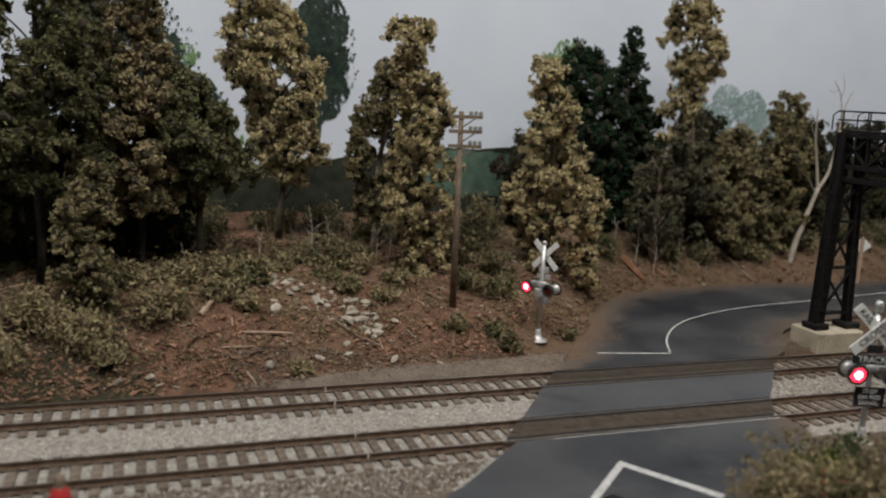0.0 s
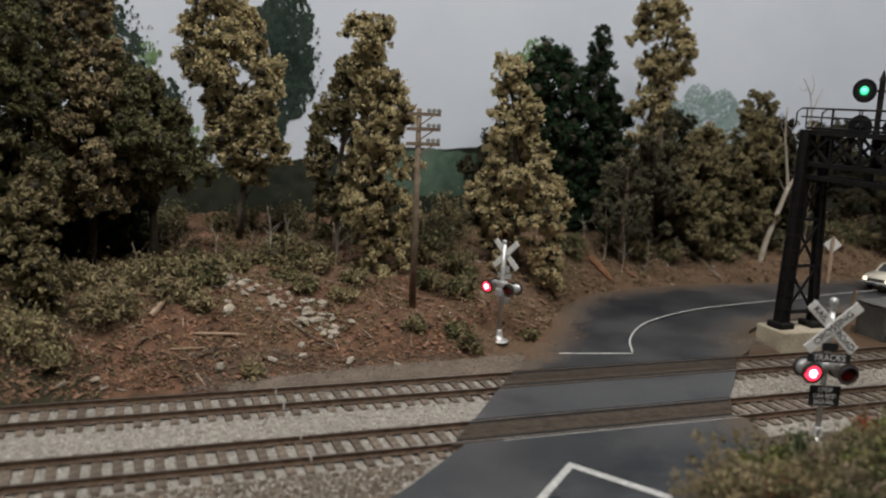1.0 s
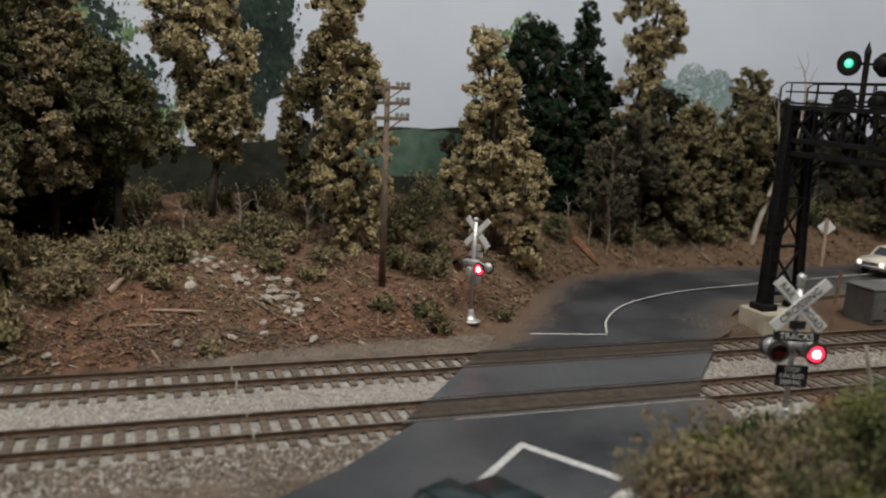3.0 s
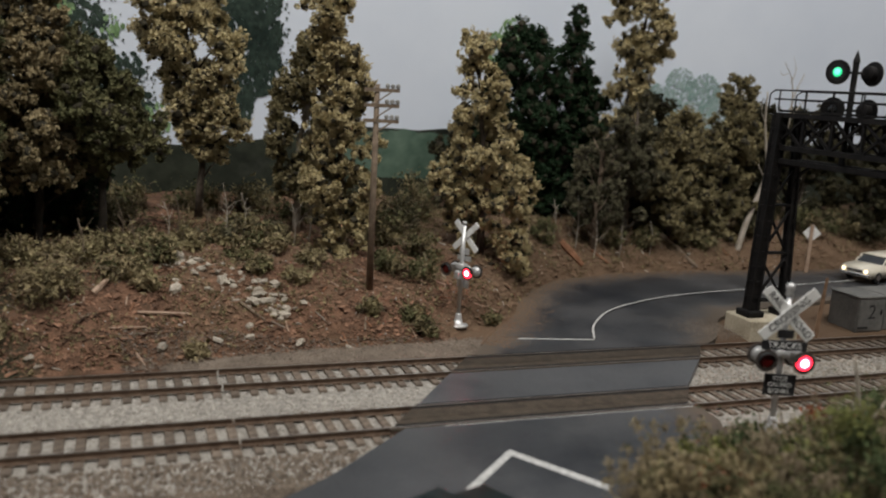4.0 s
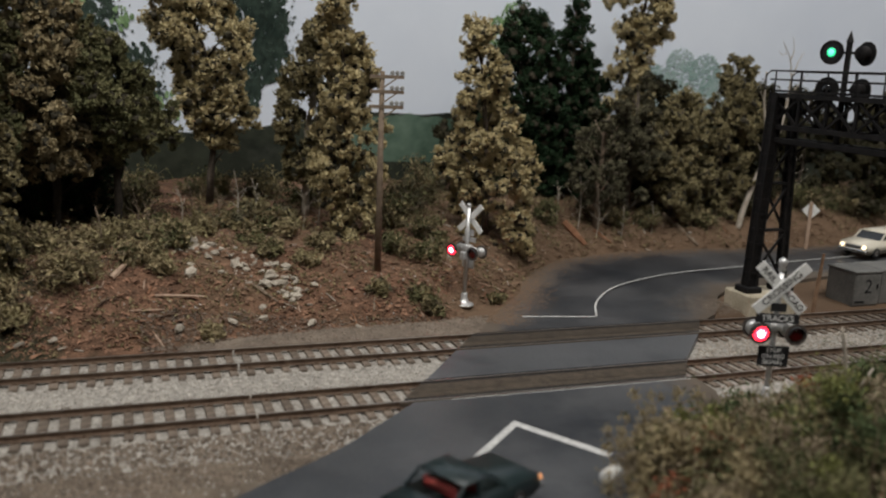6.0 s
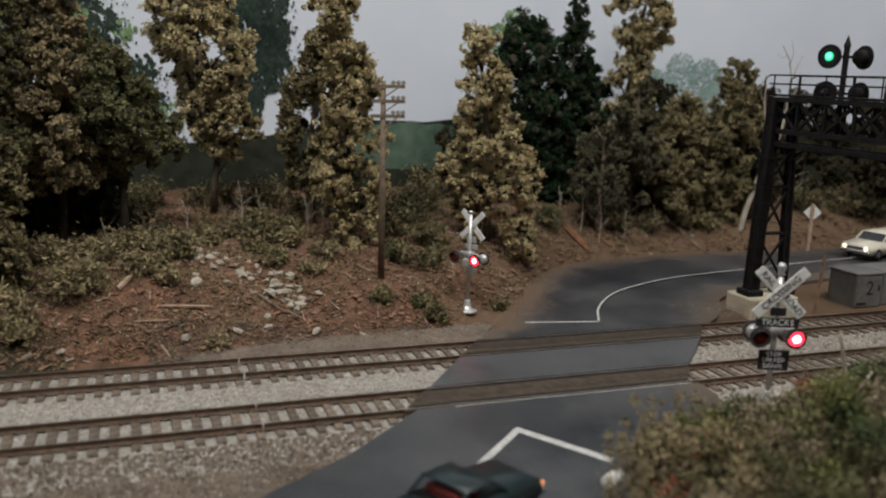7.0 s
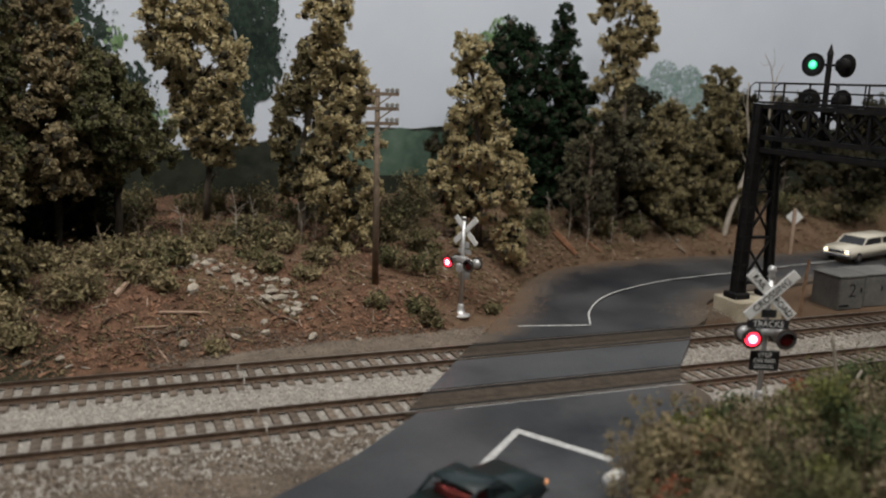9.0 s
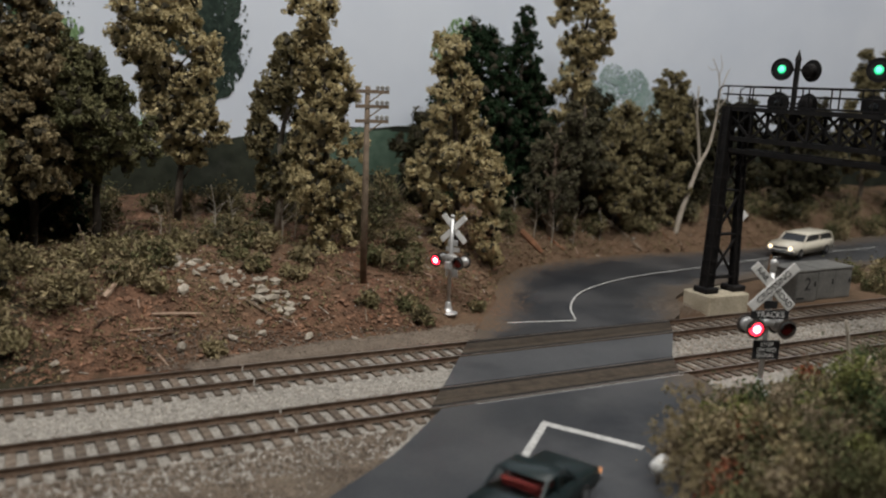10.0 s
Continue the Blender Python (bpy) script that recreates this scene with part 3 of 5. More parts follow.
M_DRY = mat("dry_straw_leaves", (0.2, 0.16, 0.11), (0.36, 0.295, 0.2), 0.8, 0.9, island=0.25, bump=0, spec=0.1)
M_CARW = mat("cream_car_paint", (0.62, 0.58, 0.48), (0.68, 0.64, 0.54), 1, 0.3, bump=0, spec=0.5)
M_CARG = mat("dark_green_car_paint", (0.008, 0.016, 0.018), (0.012, 0.024, 0.026), 0.6, 0.32, bump=0.02, spec=0.5)
M_CHROME = mat("chrome", (0.6, 0.6, 0.6), (0.7, 0.7, 0.7), 2, 0.15, 1.0, bump=0)
M_TYRE = mat("tyre_rubber", (0.015, 0.015, 0.015), (0.03, 0.03, 0.03), 3, 0.8, bump=0.2)
M_REDSEAT = mat("red_upholstery", (0.17, 0.02, 0.02), (0.26, 0.036, 0.032), 2, 0.6, bump=0.1)
M_HILLP = patches(mat("painted_green_hills", (0.012, 0.015, 0.01), (0.04, 0.047, 0.032), 0.25, 0.95, bump=0), (0.065, 0.07, 0.058), 0.16, 0.56, 0.72, 9.0)
M_PTREE = mat("painted_dark_foliage", (0.012, 0.023, 0.018), (0.04, 0.06, 0.046), 0.4, 0.95, bump=0, island=0.4)
M_PLIGHT = mat("painted_light_foliage", (0.1, 0.19, 0.07), (0.26, 0.38, 0.2), 0.4, 0.95, bump=0, island=0.3)
M_PFAINT = mat("painted_faint_foliage", (0.2, 0.31, 0.28), (0.36, 0.45, 0.44), 0.3, 0.95, bump=0, island=0.12)
M_SAND = mat("grey_sand", (0.095, 0.075, 0.058), (0.22, 0.18, 0.142), 1.2, 0.95, bump=0.7, fine=16, depth=0.04)
M_FIGRED = mat("figurine_red", (0.42, 0.03, 0.03), (0.5, 0.05, 0.045), 3, 0.5, bump=0.05)

# ---- paint on the backdrop ----
bd = bpy.data.objects["backdrop"]


def painted_hills(name, x0, x1, heights, z0, y, material):
    xs = np.linspace(x0, x1, 90)
    top = np.interp(xs, np.linspace(x0, x1, len(heights)), heights) + np.array([0.25 * noise.noise((a * 0.8, 2.2, y)) + 0.1 * noise.noise((a * 3, 4.2, y)) for a in xs])
    V = [(a, y, z0) for a in xs] + [(a, y, t) for a, t in zip(xs, top)]
    n = len(xs)
    part_raw(name, raw_mesh(name, V, [(i, i + 1, n + i + 1, n + i) for i in range(n - 1)], material), bd)


painted_hills("painted_hill", -40, 100, [6.0, 6.4, 6.2, 6.0, 5.6, 7.0, 7.4, 7.4, 7.2, 7.6, 7.4, 7.2, 7.0, 7.2, 7.4], -3, 25.985, M_HILLP)


M_HILLGREEN = mat("painted_far_hill", (0.06, 0.105, 0.075), (0.13, 0.19, 0.145), 0.25, 0.95, bump=0)
painted_hills("painted_hill", 8.6, 17.5, [6.2, 6.7, 7.0, 7.0, 6.8, 6.2], 4.2, 25.97, M_HILLGREEN)


def painted_tree(name, blobs, count, material, seed, y, size=0.2):
    """Flat dabs of paint: blobs are (x, z, radius)."""
    rng = np.random.default_rng(seed)
    b = np.array(blobs, float)
    i = rng.choice(len(b), count, p=b[:, 2] ** 2 / np.sum(b[:, 2] ** 2))
    a, r = rng.uniform(0, 2 * np.pi, count), b[i, 2] * np.sqrt(rng.uniform(0, 1.15, count))
    cx, cz = b[i, 0] + r * np.cos(a), b[i, 1] + r * np.sin(a) * 1.1
    s, th = size * rng.uniform(0.5, 1.4, count), rng.uniform(0, 2 * np.pi, count)
    V = []
    for k in range(5):
        q = th + k * 2 * np.pi / 5
        V.append(np.stack([cx + s * np.cos(q) * 0.7, y + 0.0002 * np.arange(count) / count * 10, cz + s * np.sin(q)], 1))
    V = np.stack(V, 1).reshape(-1, 3)
    F = [tuple(range(j * 5, j * 5 + 5)) for j in range(count)]
    tagged(part_raw(name, raw_mesh(name, V, F, material), bd), "foliage dabbed in paint on the sky board", kind="stuff")


painted_tree("painted_foliage", [(-5.6, 13.4, 0.9), (-4.7, 11.5, 1.1), (-4.2, 9.5, 1.2), (-2.6, 9.6, 0.7), (-2.2, 7.6, 0.9), (-6.5, 11, 1.4), (-9, 12, 1.6)], 2000, M_PTREE, 1, 25.95, 0.13)
painted_tree("painted_foliage", [(2.6, 12.6, 1.6), (3.8, 13.8, 1.4), (4.3, 11.8, 1.0), (4.8, 10.2, 0.6), (3.9, 11, 1.1), (4.4, 9.2, 0.5), (3.4, 9.2, 0.9), (2.8, 7.8, 1.0)], 2900, M_PTREE, 2, 25.95, 0.13)
painted_tree("painted_foliage", [(3.6, 12.6, 2.0), (4.6, 11.4, 1.3), (4.7, 9.8, 0.6), (-4.6, 11.6, 1.7), (-2.6, 8.6, 1.4), (-5.4, 13.2, 1.4)], 620, M_PTREE, 7, 25.945, 0.075)
painted_tree("painted_foliage", [(18.0, 12.2, 0.7), (19.2, 12.9, 0.9), (20.6, 12.6, 0.8)], 420, M_PLIGHT, 3, 25.95, 0.11)
painted_tree("painted_foliage", [(29.6, 9.6, 1.0), (31.4, 10.6, 1.1), (33.4, 10.2, 1.2), (34.6, 8.6, 1.4), (30.5, 8.2, 1.6), (27.8, 11.0, 0.8)], 3600, M_PFAINT, 4, 25.95, 0.08)
painted_tree("painted_foliage", [(-1.2, 7.0, 0.7), (0.6, 7.0, 0.8), (-3.4, 11.6, 0.5), (-5.6, 12.4, 0.4)], 160, M_PLIGHT, 5, 25.94, 0.14)

# ---- woods ----
Z = land1
tree("dense tan-leaved columnar tree behind the utility pole", 5.75, 13.1, Z(5.75, 13.1), [(-1.0, 0.8, 0.1), (1.2, 1.2, 0.1), (3.4, 1.4, 0.1), (5.5, 1.55, -0.1), (7.4, 1.35, -0.1), (8.3, 1.15, -0.5), (10, 1.0, -0.8), (10.8, 0.6, -0.8)], M_TAN, 1, 15000, 0.13, 0.42, 150)
tree("dense tan-leaved tree above the crossing signal", 12.6, 13.4, Z(12.6, 13.4), [(-1.5, 1.3, 0.9), (0.6, 2.0, 0.5), (3.0, 2.2, 0.1), (4.8, 2.0, -0.2), (6.0, 1.6, -0.3), (7.8, 1.15, -0.6), (9.0, 0.95, -0.8), (9.7, 0.6, -0.8)], M_TAN, 2, 17000, 0.13, 0.42, 170)
tree("tall tan-leaved tree with a bare dark trunk", 0.3, 18.2, Z(0.3, 18.2), [(2.4, 0.9, 0.8), (3.6, 1.7, 0.5), (5.4, 2.0, 0.1), (7.4, 2.2, -0.4), (9.4, 2.0, -0.9), (10.6, 1.3, -1.0), (11.4, 0.5, -1.0)], M_TAN, 3, 16000, 0.14, 0.46, 185, bare=0.6)
tree("sparse olive tree with slender grey branches", 4.5, 15.8, Z(4.5, 15.8), [(1.2, 1.0, 0.2), (3.4, 1.7, 0.1), (5.6, 1.6, 0.3), (7.4, 1.2, 0.6), (8.6, 0.6, 0.8)], M_OLIVE, 4, 10000, 0.13, 0.42, 110, bark=M_PALEBARK)
tree("tall dark green conifer against the painted sky", 20.7, 21.0, Z(20.7, 21), [(0.0, 2.0, 0), (4, 1.9, 0), (6.5, 1.5, 0), (8.6, 0.95, 0), (10.2, 0.7, 0), (11.4, 0.55, 0)], M_DARKG, 5, 15000, 0.12, 0.3, 230)
tree("broad dark green evergreen tree", 17.6, 21.5, Z(17.6, 21.5), [(0.0, 2.4, 0), (4, 2.6, 0), (7, 2.3, 0.1), (8.8, 1.8, 0.3), (10.0, 0.8, 0.5)], M_DARKG, 6, 18000, 0.14, 0.5, 220)
tree("tall narrow tan tree rising over the woods", 24.2, 20.6, Z(24.2, 20.6), [(3, 1.3, 0.2), (6, 1.5, 0), (8, 1.3, 0), (9.2, 1.7, 0.5), (10.8, 2.3, 0.9), (12.0, 1.9, 0.5), (13.4, 1.5, -0.2), (15.2, 1.2, -0.5)], M_TAN, 7, 13000, 0.14, 0.46, 140)
tree("grey-green sparse tree with thin trunks", 20.8, 17.2, Z(20.8, 17.2), [(1.2, 1.3, 0), (3.2, 2.1, 0), (5.2, 2.0, 0.2), (6.6, 1.1, 0.5)], M_GREYG, 8, 8500, 0.12, 0.42, 110, fill=0.4, bark=M_POLE)
tree("grey-green sparse tree with thin trunks", 23.4, 18.4, Z(23.4, 18.4), [(0.8, 1.5, 0), (3.2, 2.0, 0), (5.6, 1.7, 0.2), (7.6, 0.9, 0.2)], M_GREYG, 18, 9000, 0.13, 0.42, 110, fill=0.4)
tree("olive-tan tree in the woods edge", 26.4, 18.4, Z(26.4, 18.4), [(-0.4, 1.5, 0.3), (2, 2.3, 0.2), (4, 2.4, 0), (5.6, 1.8, 0.3), (7, 0.8, 0)], M_OLIVE, 9, 13000, 0.14, 0.45, 140)
tree("tan-green tree beside the pale bare trunk", 29.8, 19.0, Z(29.8, 19), [(-0.4, 1.6, 0), (2.4, 2.1, 0.2), (5, 2.0, 0.4), (7.0, 1.4, 0.7), (8.6, 1.0, 0.8), (9.4, 0.4, 0.6)], M_OLIVE, 10, 12000, 0.14, 0.45, 130)
tree("dark green evergreen between the tan trees", 22.4, 22.4, Z(22.4, 22.4), [(0, 1.9, 0), (3, 2.0, 0), (5.5, 1.7, 0), (7.4, 1.0, 0), (8.2, 0.4, 0)], M_DARKG, 19, 9000, 0.14, 0.45, 120)
tree("leafy tree deep in the woods, darkened in colour for shade", 26.8, 22.0, Z(26.8, 22.0), [(0, 1.9, 0), (3, 2.2, 0), (5.5, 1.8, 0), (7, 0.8, 0)], M_SHADEG, 20, 8000, 0.15, 0.5, 100)
tree("leafy tree with the shade of the woods in its leaf colour", 33.5, 20.5, Z(33.5, 20.5), [(0, 1.9, 0), (3, 2.2, 0), (5.5, 1.8, 0), (7, 0.8, 0)], M_SHADEG, 11, 8000, 0.15, 0.5, 100)
tree("tan-topped tree at the end of the woods", 51.0, 20.0, Z(51, 20), [(3, 2.0, 0), (7, 2.2, 0), (10, 1.9, 0), (12.2, 1.0, 0)], M_OLIVE, 12, 8000, 0.16, 0.5, 90)
for i, (x, y, prof) in enumerate(((-6.0, 13.4, [(2.3, 1.7, 0), (4, 2.4, 0), (6.5, 1.9, -0.2), (8.4, 1.3, -0.2), (11, 1.1, -0.1), (12.4, 0.5, 0)]), (-9.6, 12.2, [(3.6, 2.0, 0), (5.2, 3.0, 0), (8, 2.6, 0), (12, 1.5, 0)]),
                                 (-3.8, 13.6, [(3.0, 1.2, 0.4), (3.7, 1.9, 0.7), (4.7, 2.2, 0.3), (5.8, 1.9, -0.3), (6.8, 1.4, -0.7), (7.6, 0.8, -1)]), (-13.5, 13, [(0.0, 2.8, 0), (5, 3, 0), (10, 2.2, 0), (13, 1, 0)]), (-8.4, 17, [(1.5, 2.2, 0), (6, 2.4, 0), (9, 1.7, 0), (11.5, 0.9, 0)]),
                                 (-7.9, 9.6, [(-0.2, 0.8, 0.1), (1.2, 1.0, 0), (2.6, 1.1, -0.1), (4.0, 1.0, 0.2), (5.2, 0.6, 0.3)]))):
    tree("dark brown-green leafy tree of a shaded thicket", x, y, Z(x, y), prof, (M_STRAW, M_BROWNG, M_BROWNG, M_BROWNG, M_GREYG, M_OLIVE)[i], 30 + i, 14000 if i < 5 else 3200, 0.15, 0.48 if i < 5 else 0.32, 140 if i < 5 else 90, bark=M_SHADEBARK)
# made-up dark trees back the thicket so that its shaded hollow reads black
for i, (x, y) in enumerate(((-5.4, 17.0), (-8.0, 15.2), (-10.6, 15.6))):
    tree("added low dark tree standing in for the shaded hollow of the thicket", x, y, Z(x, y), [(-0.2, 1.7, 0), (1.5, 2.1, 0), (3.2, 1.9, 0.1), (4.6, 0.8, 0)], M_DARKG, 80 + i, 7000, 0.14, 0.45, 90, trunk=0.1)
for i, x in enumerate((15.4, 37.5, 41.5, 45.5, 56, 61)):
    y = 21.5 if x < 20 else 19.0 + (i % 2) * 1.6
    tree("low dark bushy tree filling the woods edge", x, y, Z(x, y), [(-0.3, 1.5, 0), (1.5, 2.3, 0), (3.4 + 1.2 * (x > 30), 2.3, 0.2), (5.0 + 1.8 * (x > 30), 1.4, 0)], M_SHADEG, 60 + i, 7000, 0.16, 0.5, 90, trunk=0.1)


def branchy(label, x, y, z, limbs, material):
    th = thing("bare_tree", label, "tree", x, y, z)
    bm = bmesh.new()
    for pts, r0, r1 in limbs:
        p = spline(pts, 4)
        tube(bm, p, np.linspace(r0, r1, len(p)), 7)
    part("trunk", bm, material, th, smooth=True)
    return th


zt = Z(30.6, 17.5)
branchy("pale bare dead tree forking into thin limbs", 30.6, 17.5, zt, [
    ([(0, 0, -0.3), (0.35, 0, 1.2), (0.95, 0, 2.9), (1.5, 0, 4.4)], 0.19, 0.12), ([(1.48, 0, 4.2), (1.3, 0.1, 5.6), (0.95, 0.1, 7.2), (0.75, 0, 9.0)], 0.1, 0.04),
    ([(1.5, 0, 4.3), (2.1, 0, 5.3), (2.55, 0.1, 7.0), (2.75, 0.2, 8.8)], 0.11, 0.05), ([(2.7, 0.1, 8.5), (2.4, 0.1, 9.8), (1.7, 0, 10.7)], 0.045, 0.015), ([(1.4, 0, 4.0), (1.0, 0, 4.5), (0.75, 0, 4.9)], 0.05, 0.015),
    ([(2.75, 0.2, 8.7), (3.0, 0.1, 9.6), (3.4, 0.2, 10.2)], 0.04, 0.012), ([(2.4, 0.1, 9.6), (2.6, 0.1, 10.3), (2.4, 0.1, 11.0)], 0.03, 0.01), ([(2.6, 0.1, 7.6), (3.3, 0.1, 8.4), (3.8, 0.1, 9.0)], 0.04, 0.012), ([(2.1, 0.1, 10.1), (1.8, 0.1, 10.0), (1.5, 0.1, 10.2)], 0.02, 0.008), ([(0.95, 0.1, 7.2), (0.6, 0.1, 7.9), (0.55, 0.1, 8.4)], 0.025, 0.008)], M_PALEBARK)
srng = random.Random(9)
for x, y, h in ((1.2, 14.6, 2.4), (0.4, 14.9, 1.8), (4.8, 14.4, 2.4), (20.6, 16.6, 2.6), (22.4, 17.0, 2.2), (34.2, 18.0, 4.2), (-2.6, 12.4, 1.6), (-4.4, 11.6, 1.8), (7.4, 14.0, 2.0), (18.6, 17.6, 2.0), (-0.8, 14.2, 2.2), (-1.2, 14.0, 1.7), (2.0, 14.8, 1.8), (-3.0, 13.4, 1.9), (4.0, 13.8, 2.0), (19.6, 16.9, 3.0), (24.6, 17.4, 1.9)):
    limbs = [([(0, 0, -0.2), (0.08, 0, h * 0.5), (-0.12, 0, h)], 0.035, 0.01)]
    for k in range(8):
        a, z0, l = srng.uniform(0, 6.28), h * srng.uniform(0.25, 0.8), h * srng.uniform(0.1, 0.3)
        limbs.append(([(0.05, 0, z0), (0.05 + l * 0.5 * math.cos(a), l * 0.5 * math.sin(a), z0 + l * 0.45), (0.05 + l * math.cos(a), l * math.sin(a), z0 + l * srng.uniform(0.6, 1.1))], 0.016, 0.006))
    branchy("slender bare grey sapling on the slope", x, y, Z(x, y), limbs, M_PALEBARK if x > 15 or srng.random() < 0.5 else M_POLE)


def shrub(label, x, y, z, r, h, mats, seed, leaves=1500, size=0.13, group="shrubs on the slope"):
    """A low leafy shrub: stems and one leaf part per colour."""
    rng = np.random.default_rng(seed)
    th = thing("shrub", label, "shrub", x, y, z, 0, group)
    n = max(12, int(24 * r))
    a, q = rng.uniform(0, 2 * np.pi, n), np.sqrt(rng.uniform(0, 1, n)) * r * 0.8
    cs = np.stack([q * np.cos(a), q * np.sin(a), h * rng.uniform(0.1, 0.95, n) * (1 - 0.45 * q / r)], 1)
    cr = rng.choice([0.14, 0.2, 0.28, 0.4], n) * min(1.2, max(r, 0.6))
    bm = bmesh.new()
    for c in cs:
        tube(bm, [(c[0] * 0.15, c[1] * 0.15, -0.15), tuple(c * 0.6), tuple(c * np.array([1.2, 1.2, 1.3]))], [0.035, 0.025, 0.01], 4)
        for _ in range(3):
            e = c * np.array([1.2, 1.2, 1.2]) + rng.normal(size=3) * np.array([0.3, 0.3, 0.22])
            tube(bm, [tuple(c * 0.8), tuple((c * 0.8 + e) / 2 + 0.03), tuple(e)], [0.016, 0.012, 0.006], 3)
    part("stem", bm, M_TWIG, th)
    for k, m in enumerate(mats):
        sel = np.arange(n) % len(mats) == k if m is not M_REDL else np.arange(n) % 12 == 5
        V, F = leaf_cloud(cs[sel], cr[sel], leaves // len(mats) if m is not M_REDL else 260, size, rng, jitter=0.9, inner=0.3, outer=1.45)
        part_raw("foliage", raw_mesh("foliage", V, F, m), th)
    return th


rs = random.Random(77)
spots = [(-4.6, 12.2, 1.2, 1.2), (-6.6, 12.0, 1.2, 1.3), (1.6, 12.6, 0.8, 0.7), (-2.2, 10.0, 0.7, 0.8), (4.4, 12.0, 0.8, 0.9), (8.2, 14.6, 1.2, 1.5), (9.4, 16.2, 1.3, 1.8), (7.6, 17.2, 1.3, 1.8), (10.6, 18, 1.5, 2.2), (5.2, 18.4, 1.4, 1.8), (-3.6, 17.2, 1.5, 1.8), (0.4, 20.6, 1.6, 2.0), (3.4, 20.8, 1.6, 2.0), (7, 20.8, 1.6, 2.0), (-3, 21, 1.6, 2.0), (-8.2, 8.2, 1.3, 1.6), (-5.2, 9.2, 1.4, 2.0), (-3.0, 10.9, 1.2, 1.6), (-9.6, 9.2, 1.5, 2.0), (-7.2, 7.4, 0.9, 1.0), (-1.6, 12.2, 1.0, 1.2),
         (-0.6, 13.4, 1.0, 1.3), (1.2, 14.2, 0.9, 1.2), (2.6, 13.8, 1.1, 1.5), (3.4, 14.4, 0.9, 1.6), (-2.4, 12.6, 1.1, 1.4), (2.2, 11.4, 0.7, 0.7), (3.6, 10.8, 0.6, 0.6), (7.8, 8.6, 0.55, 0.9), (8.2, 8.0, 0.5, 0.8),
         (6.0, 8.8, 0.6, 0.7), (9.0, 10.8, 0.8, 0.9), (7.8, 11.6, 0.9, 1.2), (9.6, 12.6, 1.0, 1.4), (15.4, 15.2, 0.8, 0.9), (17.6, 17.0, 0.9, 1.1), (22.4, 17.8, 0.9, 1.0), (24.4, 17.8, 0.9, 1.0), (28.6, 18.0, 0.9, 1.0), (-0.6, 6.9, 0.5, 0.45),
         (-10.8, 7.4, 1.2, 1.4), (-12.4, 8.6, 1.5, 2.0), (32.0, 18.2, 1.1, 1.3), (36.4, 18.6, 1.3, 1.8), (39.6, 18.8, 1.4, 1.9), (43, 18.6, 1.4, 2.0), (48, 19, 1.6, 2.2), (46, 17.9, 1.2, 1.4), (50.5, 18.6, 1.3, 1.6), (54, 19.4, 1.5, 1.8), (40.4, 9.4, 1.2, 1.0), (42.6, 8.2, 1.3, 1.2), (33, 7.6, 0.8, 0.7), (37, 10.2, 1.0, 0.7), (44.8, 9.6, 1.3, 1.2), (47, 8.4, 1.4, 1.3), (33.8, 9.4, 0.9, 0.8), (36, 9.0, 1.0, 0.9), (11.6, 9.3, 0.35, 0.3), (38, 8, 1.2, 1.2), (35.6, 6.9, 0.9, 0.9)]
spots += [(-3.4, 12.9, 0.7, 1.1), (-0.2, 14.6, 0.7, 1.0), (2.2, 14.9, 0.9, 1.3), (3.0, 13.2, 0.6, 0.8), (-2.0, 14.0, 0.6, 0.8)]
palettes = ((M_BROWNG, M_LITTER), (M_BROWNG, M_STRAW, M_BROWNG), (M_GREYG, M_OLIVE, M_BROWNG, M_LITTER), (M_LITTER, M_BROWNG))
for i, (x, y, r, h) in enumerate(spots):
    pal = ((M_STRAW, M_OLIVE), (M_STRAW, M_LITTER, M_OLIVE), (M_LITTER, M_STRAW, M_BROWNG))[i % 3] if x < 6 and y < 14 else palettes[(i * 7) % 4] if not (2.0 < x < 4 and y > 13) else (M_GREYG, M_OLIVE)
    shrub("low brown-green leafy shrub on the earth slope", x, y, Z(x, y), r * 0.9, h * (0.62 if x < 8 else 1), pal, 200 + i, int(300 + 560 * r), 0.125)
front = [(9.4, -6.9, 1.0, 1.9), (10.9, -6.6, 1.4, 2.4), (12.6, -6.8, 1.5, 2.8), (14.6, -7.0, 1.6, 3.8), (8.9, -8.6, 1.5, 2.5), (10.6, -8.6, 1.9, 3.4), (12.8, -8.9, 1.9, 3.6), (8.0, -9.8, 1.4, 2.2), (9.4, -10.8, 1.8, 3.3), (16.6, -7.6, 1.7, 3.9), (11.8, -11.0, 2.0, 3.5), (15.0, -9.2, 1.9, 3.9)]
for i, (x, y, r, h) in enumerate(front):
    if x < 10.7:
        pal = (M_DRY, M_STRAW, M_BROWNG, M_DRY, M_OLIVE, M_REDL) if i % 2 else (M_DRY, M_STRAW, M_BROWNG)
    elif i % 3 == 0:
        pal = (M_MIDG, M_OLIVE, M_BROWNG, M_LIME, M_MIDG, M_REDL)
    elif i % 3 == 1:
        pal = (M_LIME, M_DRY, M_BROWNG, M_MIDG, M_REDL)
    else:
        pal = (M_MIDG, M_BROWNG, M_DRY, M_MIDG)
    words = "loose dry straw-coloured shrub with thin twigs" if x < 10.7 else "tall autumn shrub of green, straw and red leaves"
    shrub(words, x, y, -0.4, r, h, pal, 400 + i, 11000 if x > 10.7 else 5200, 0.085, "front thicket beside the road")

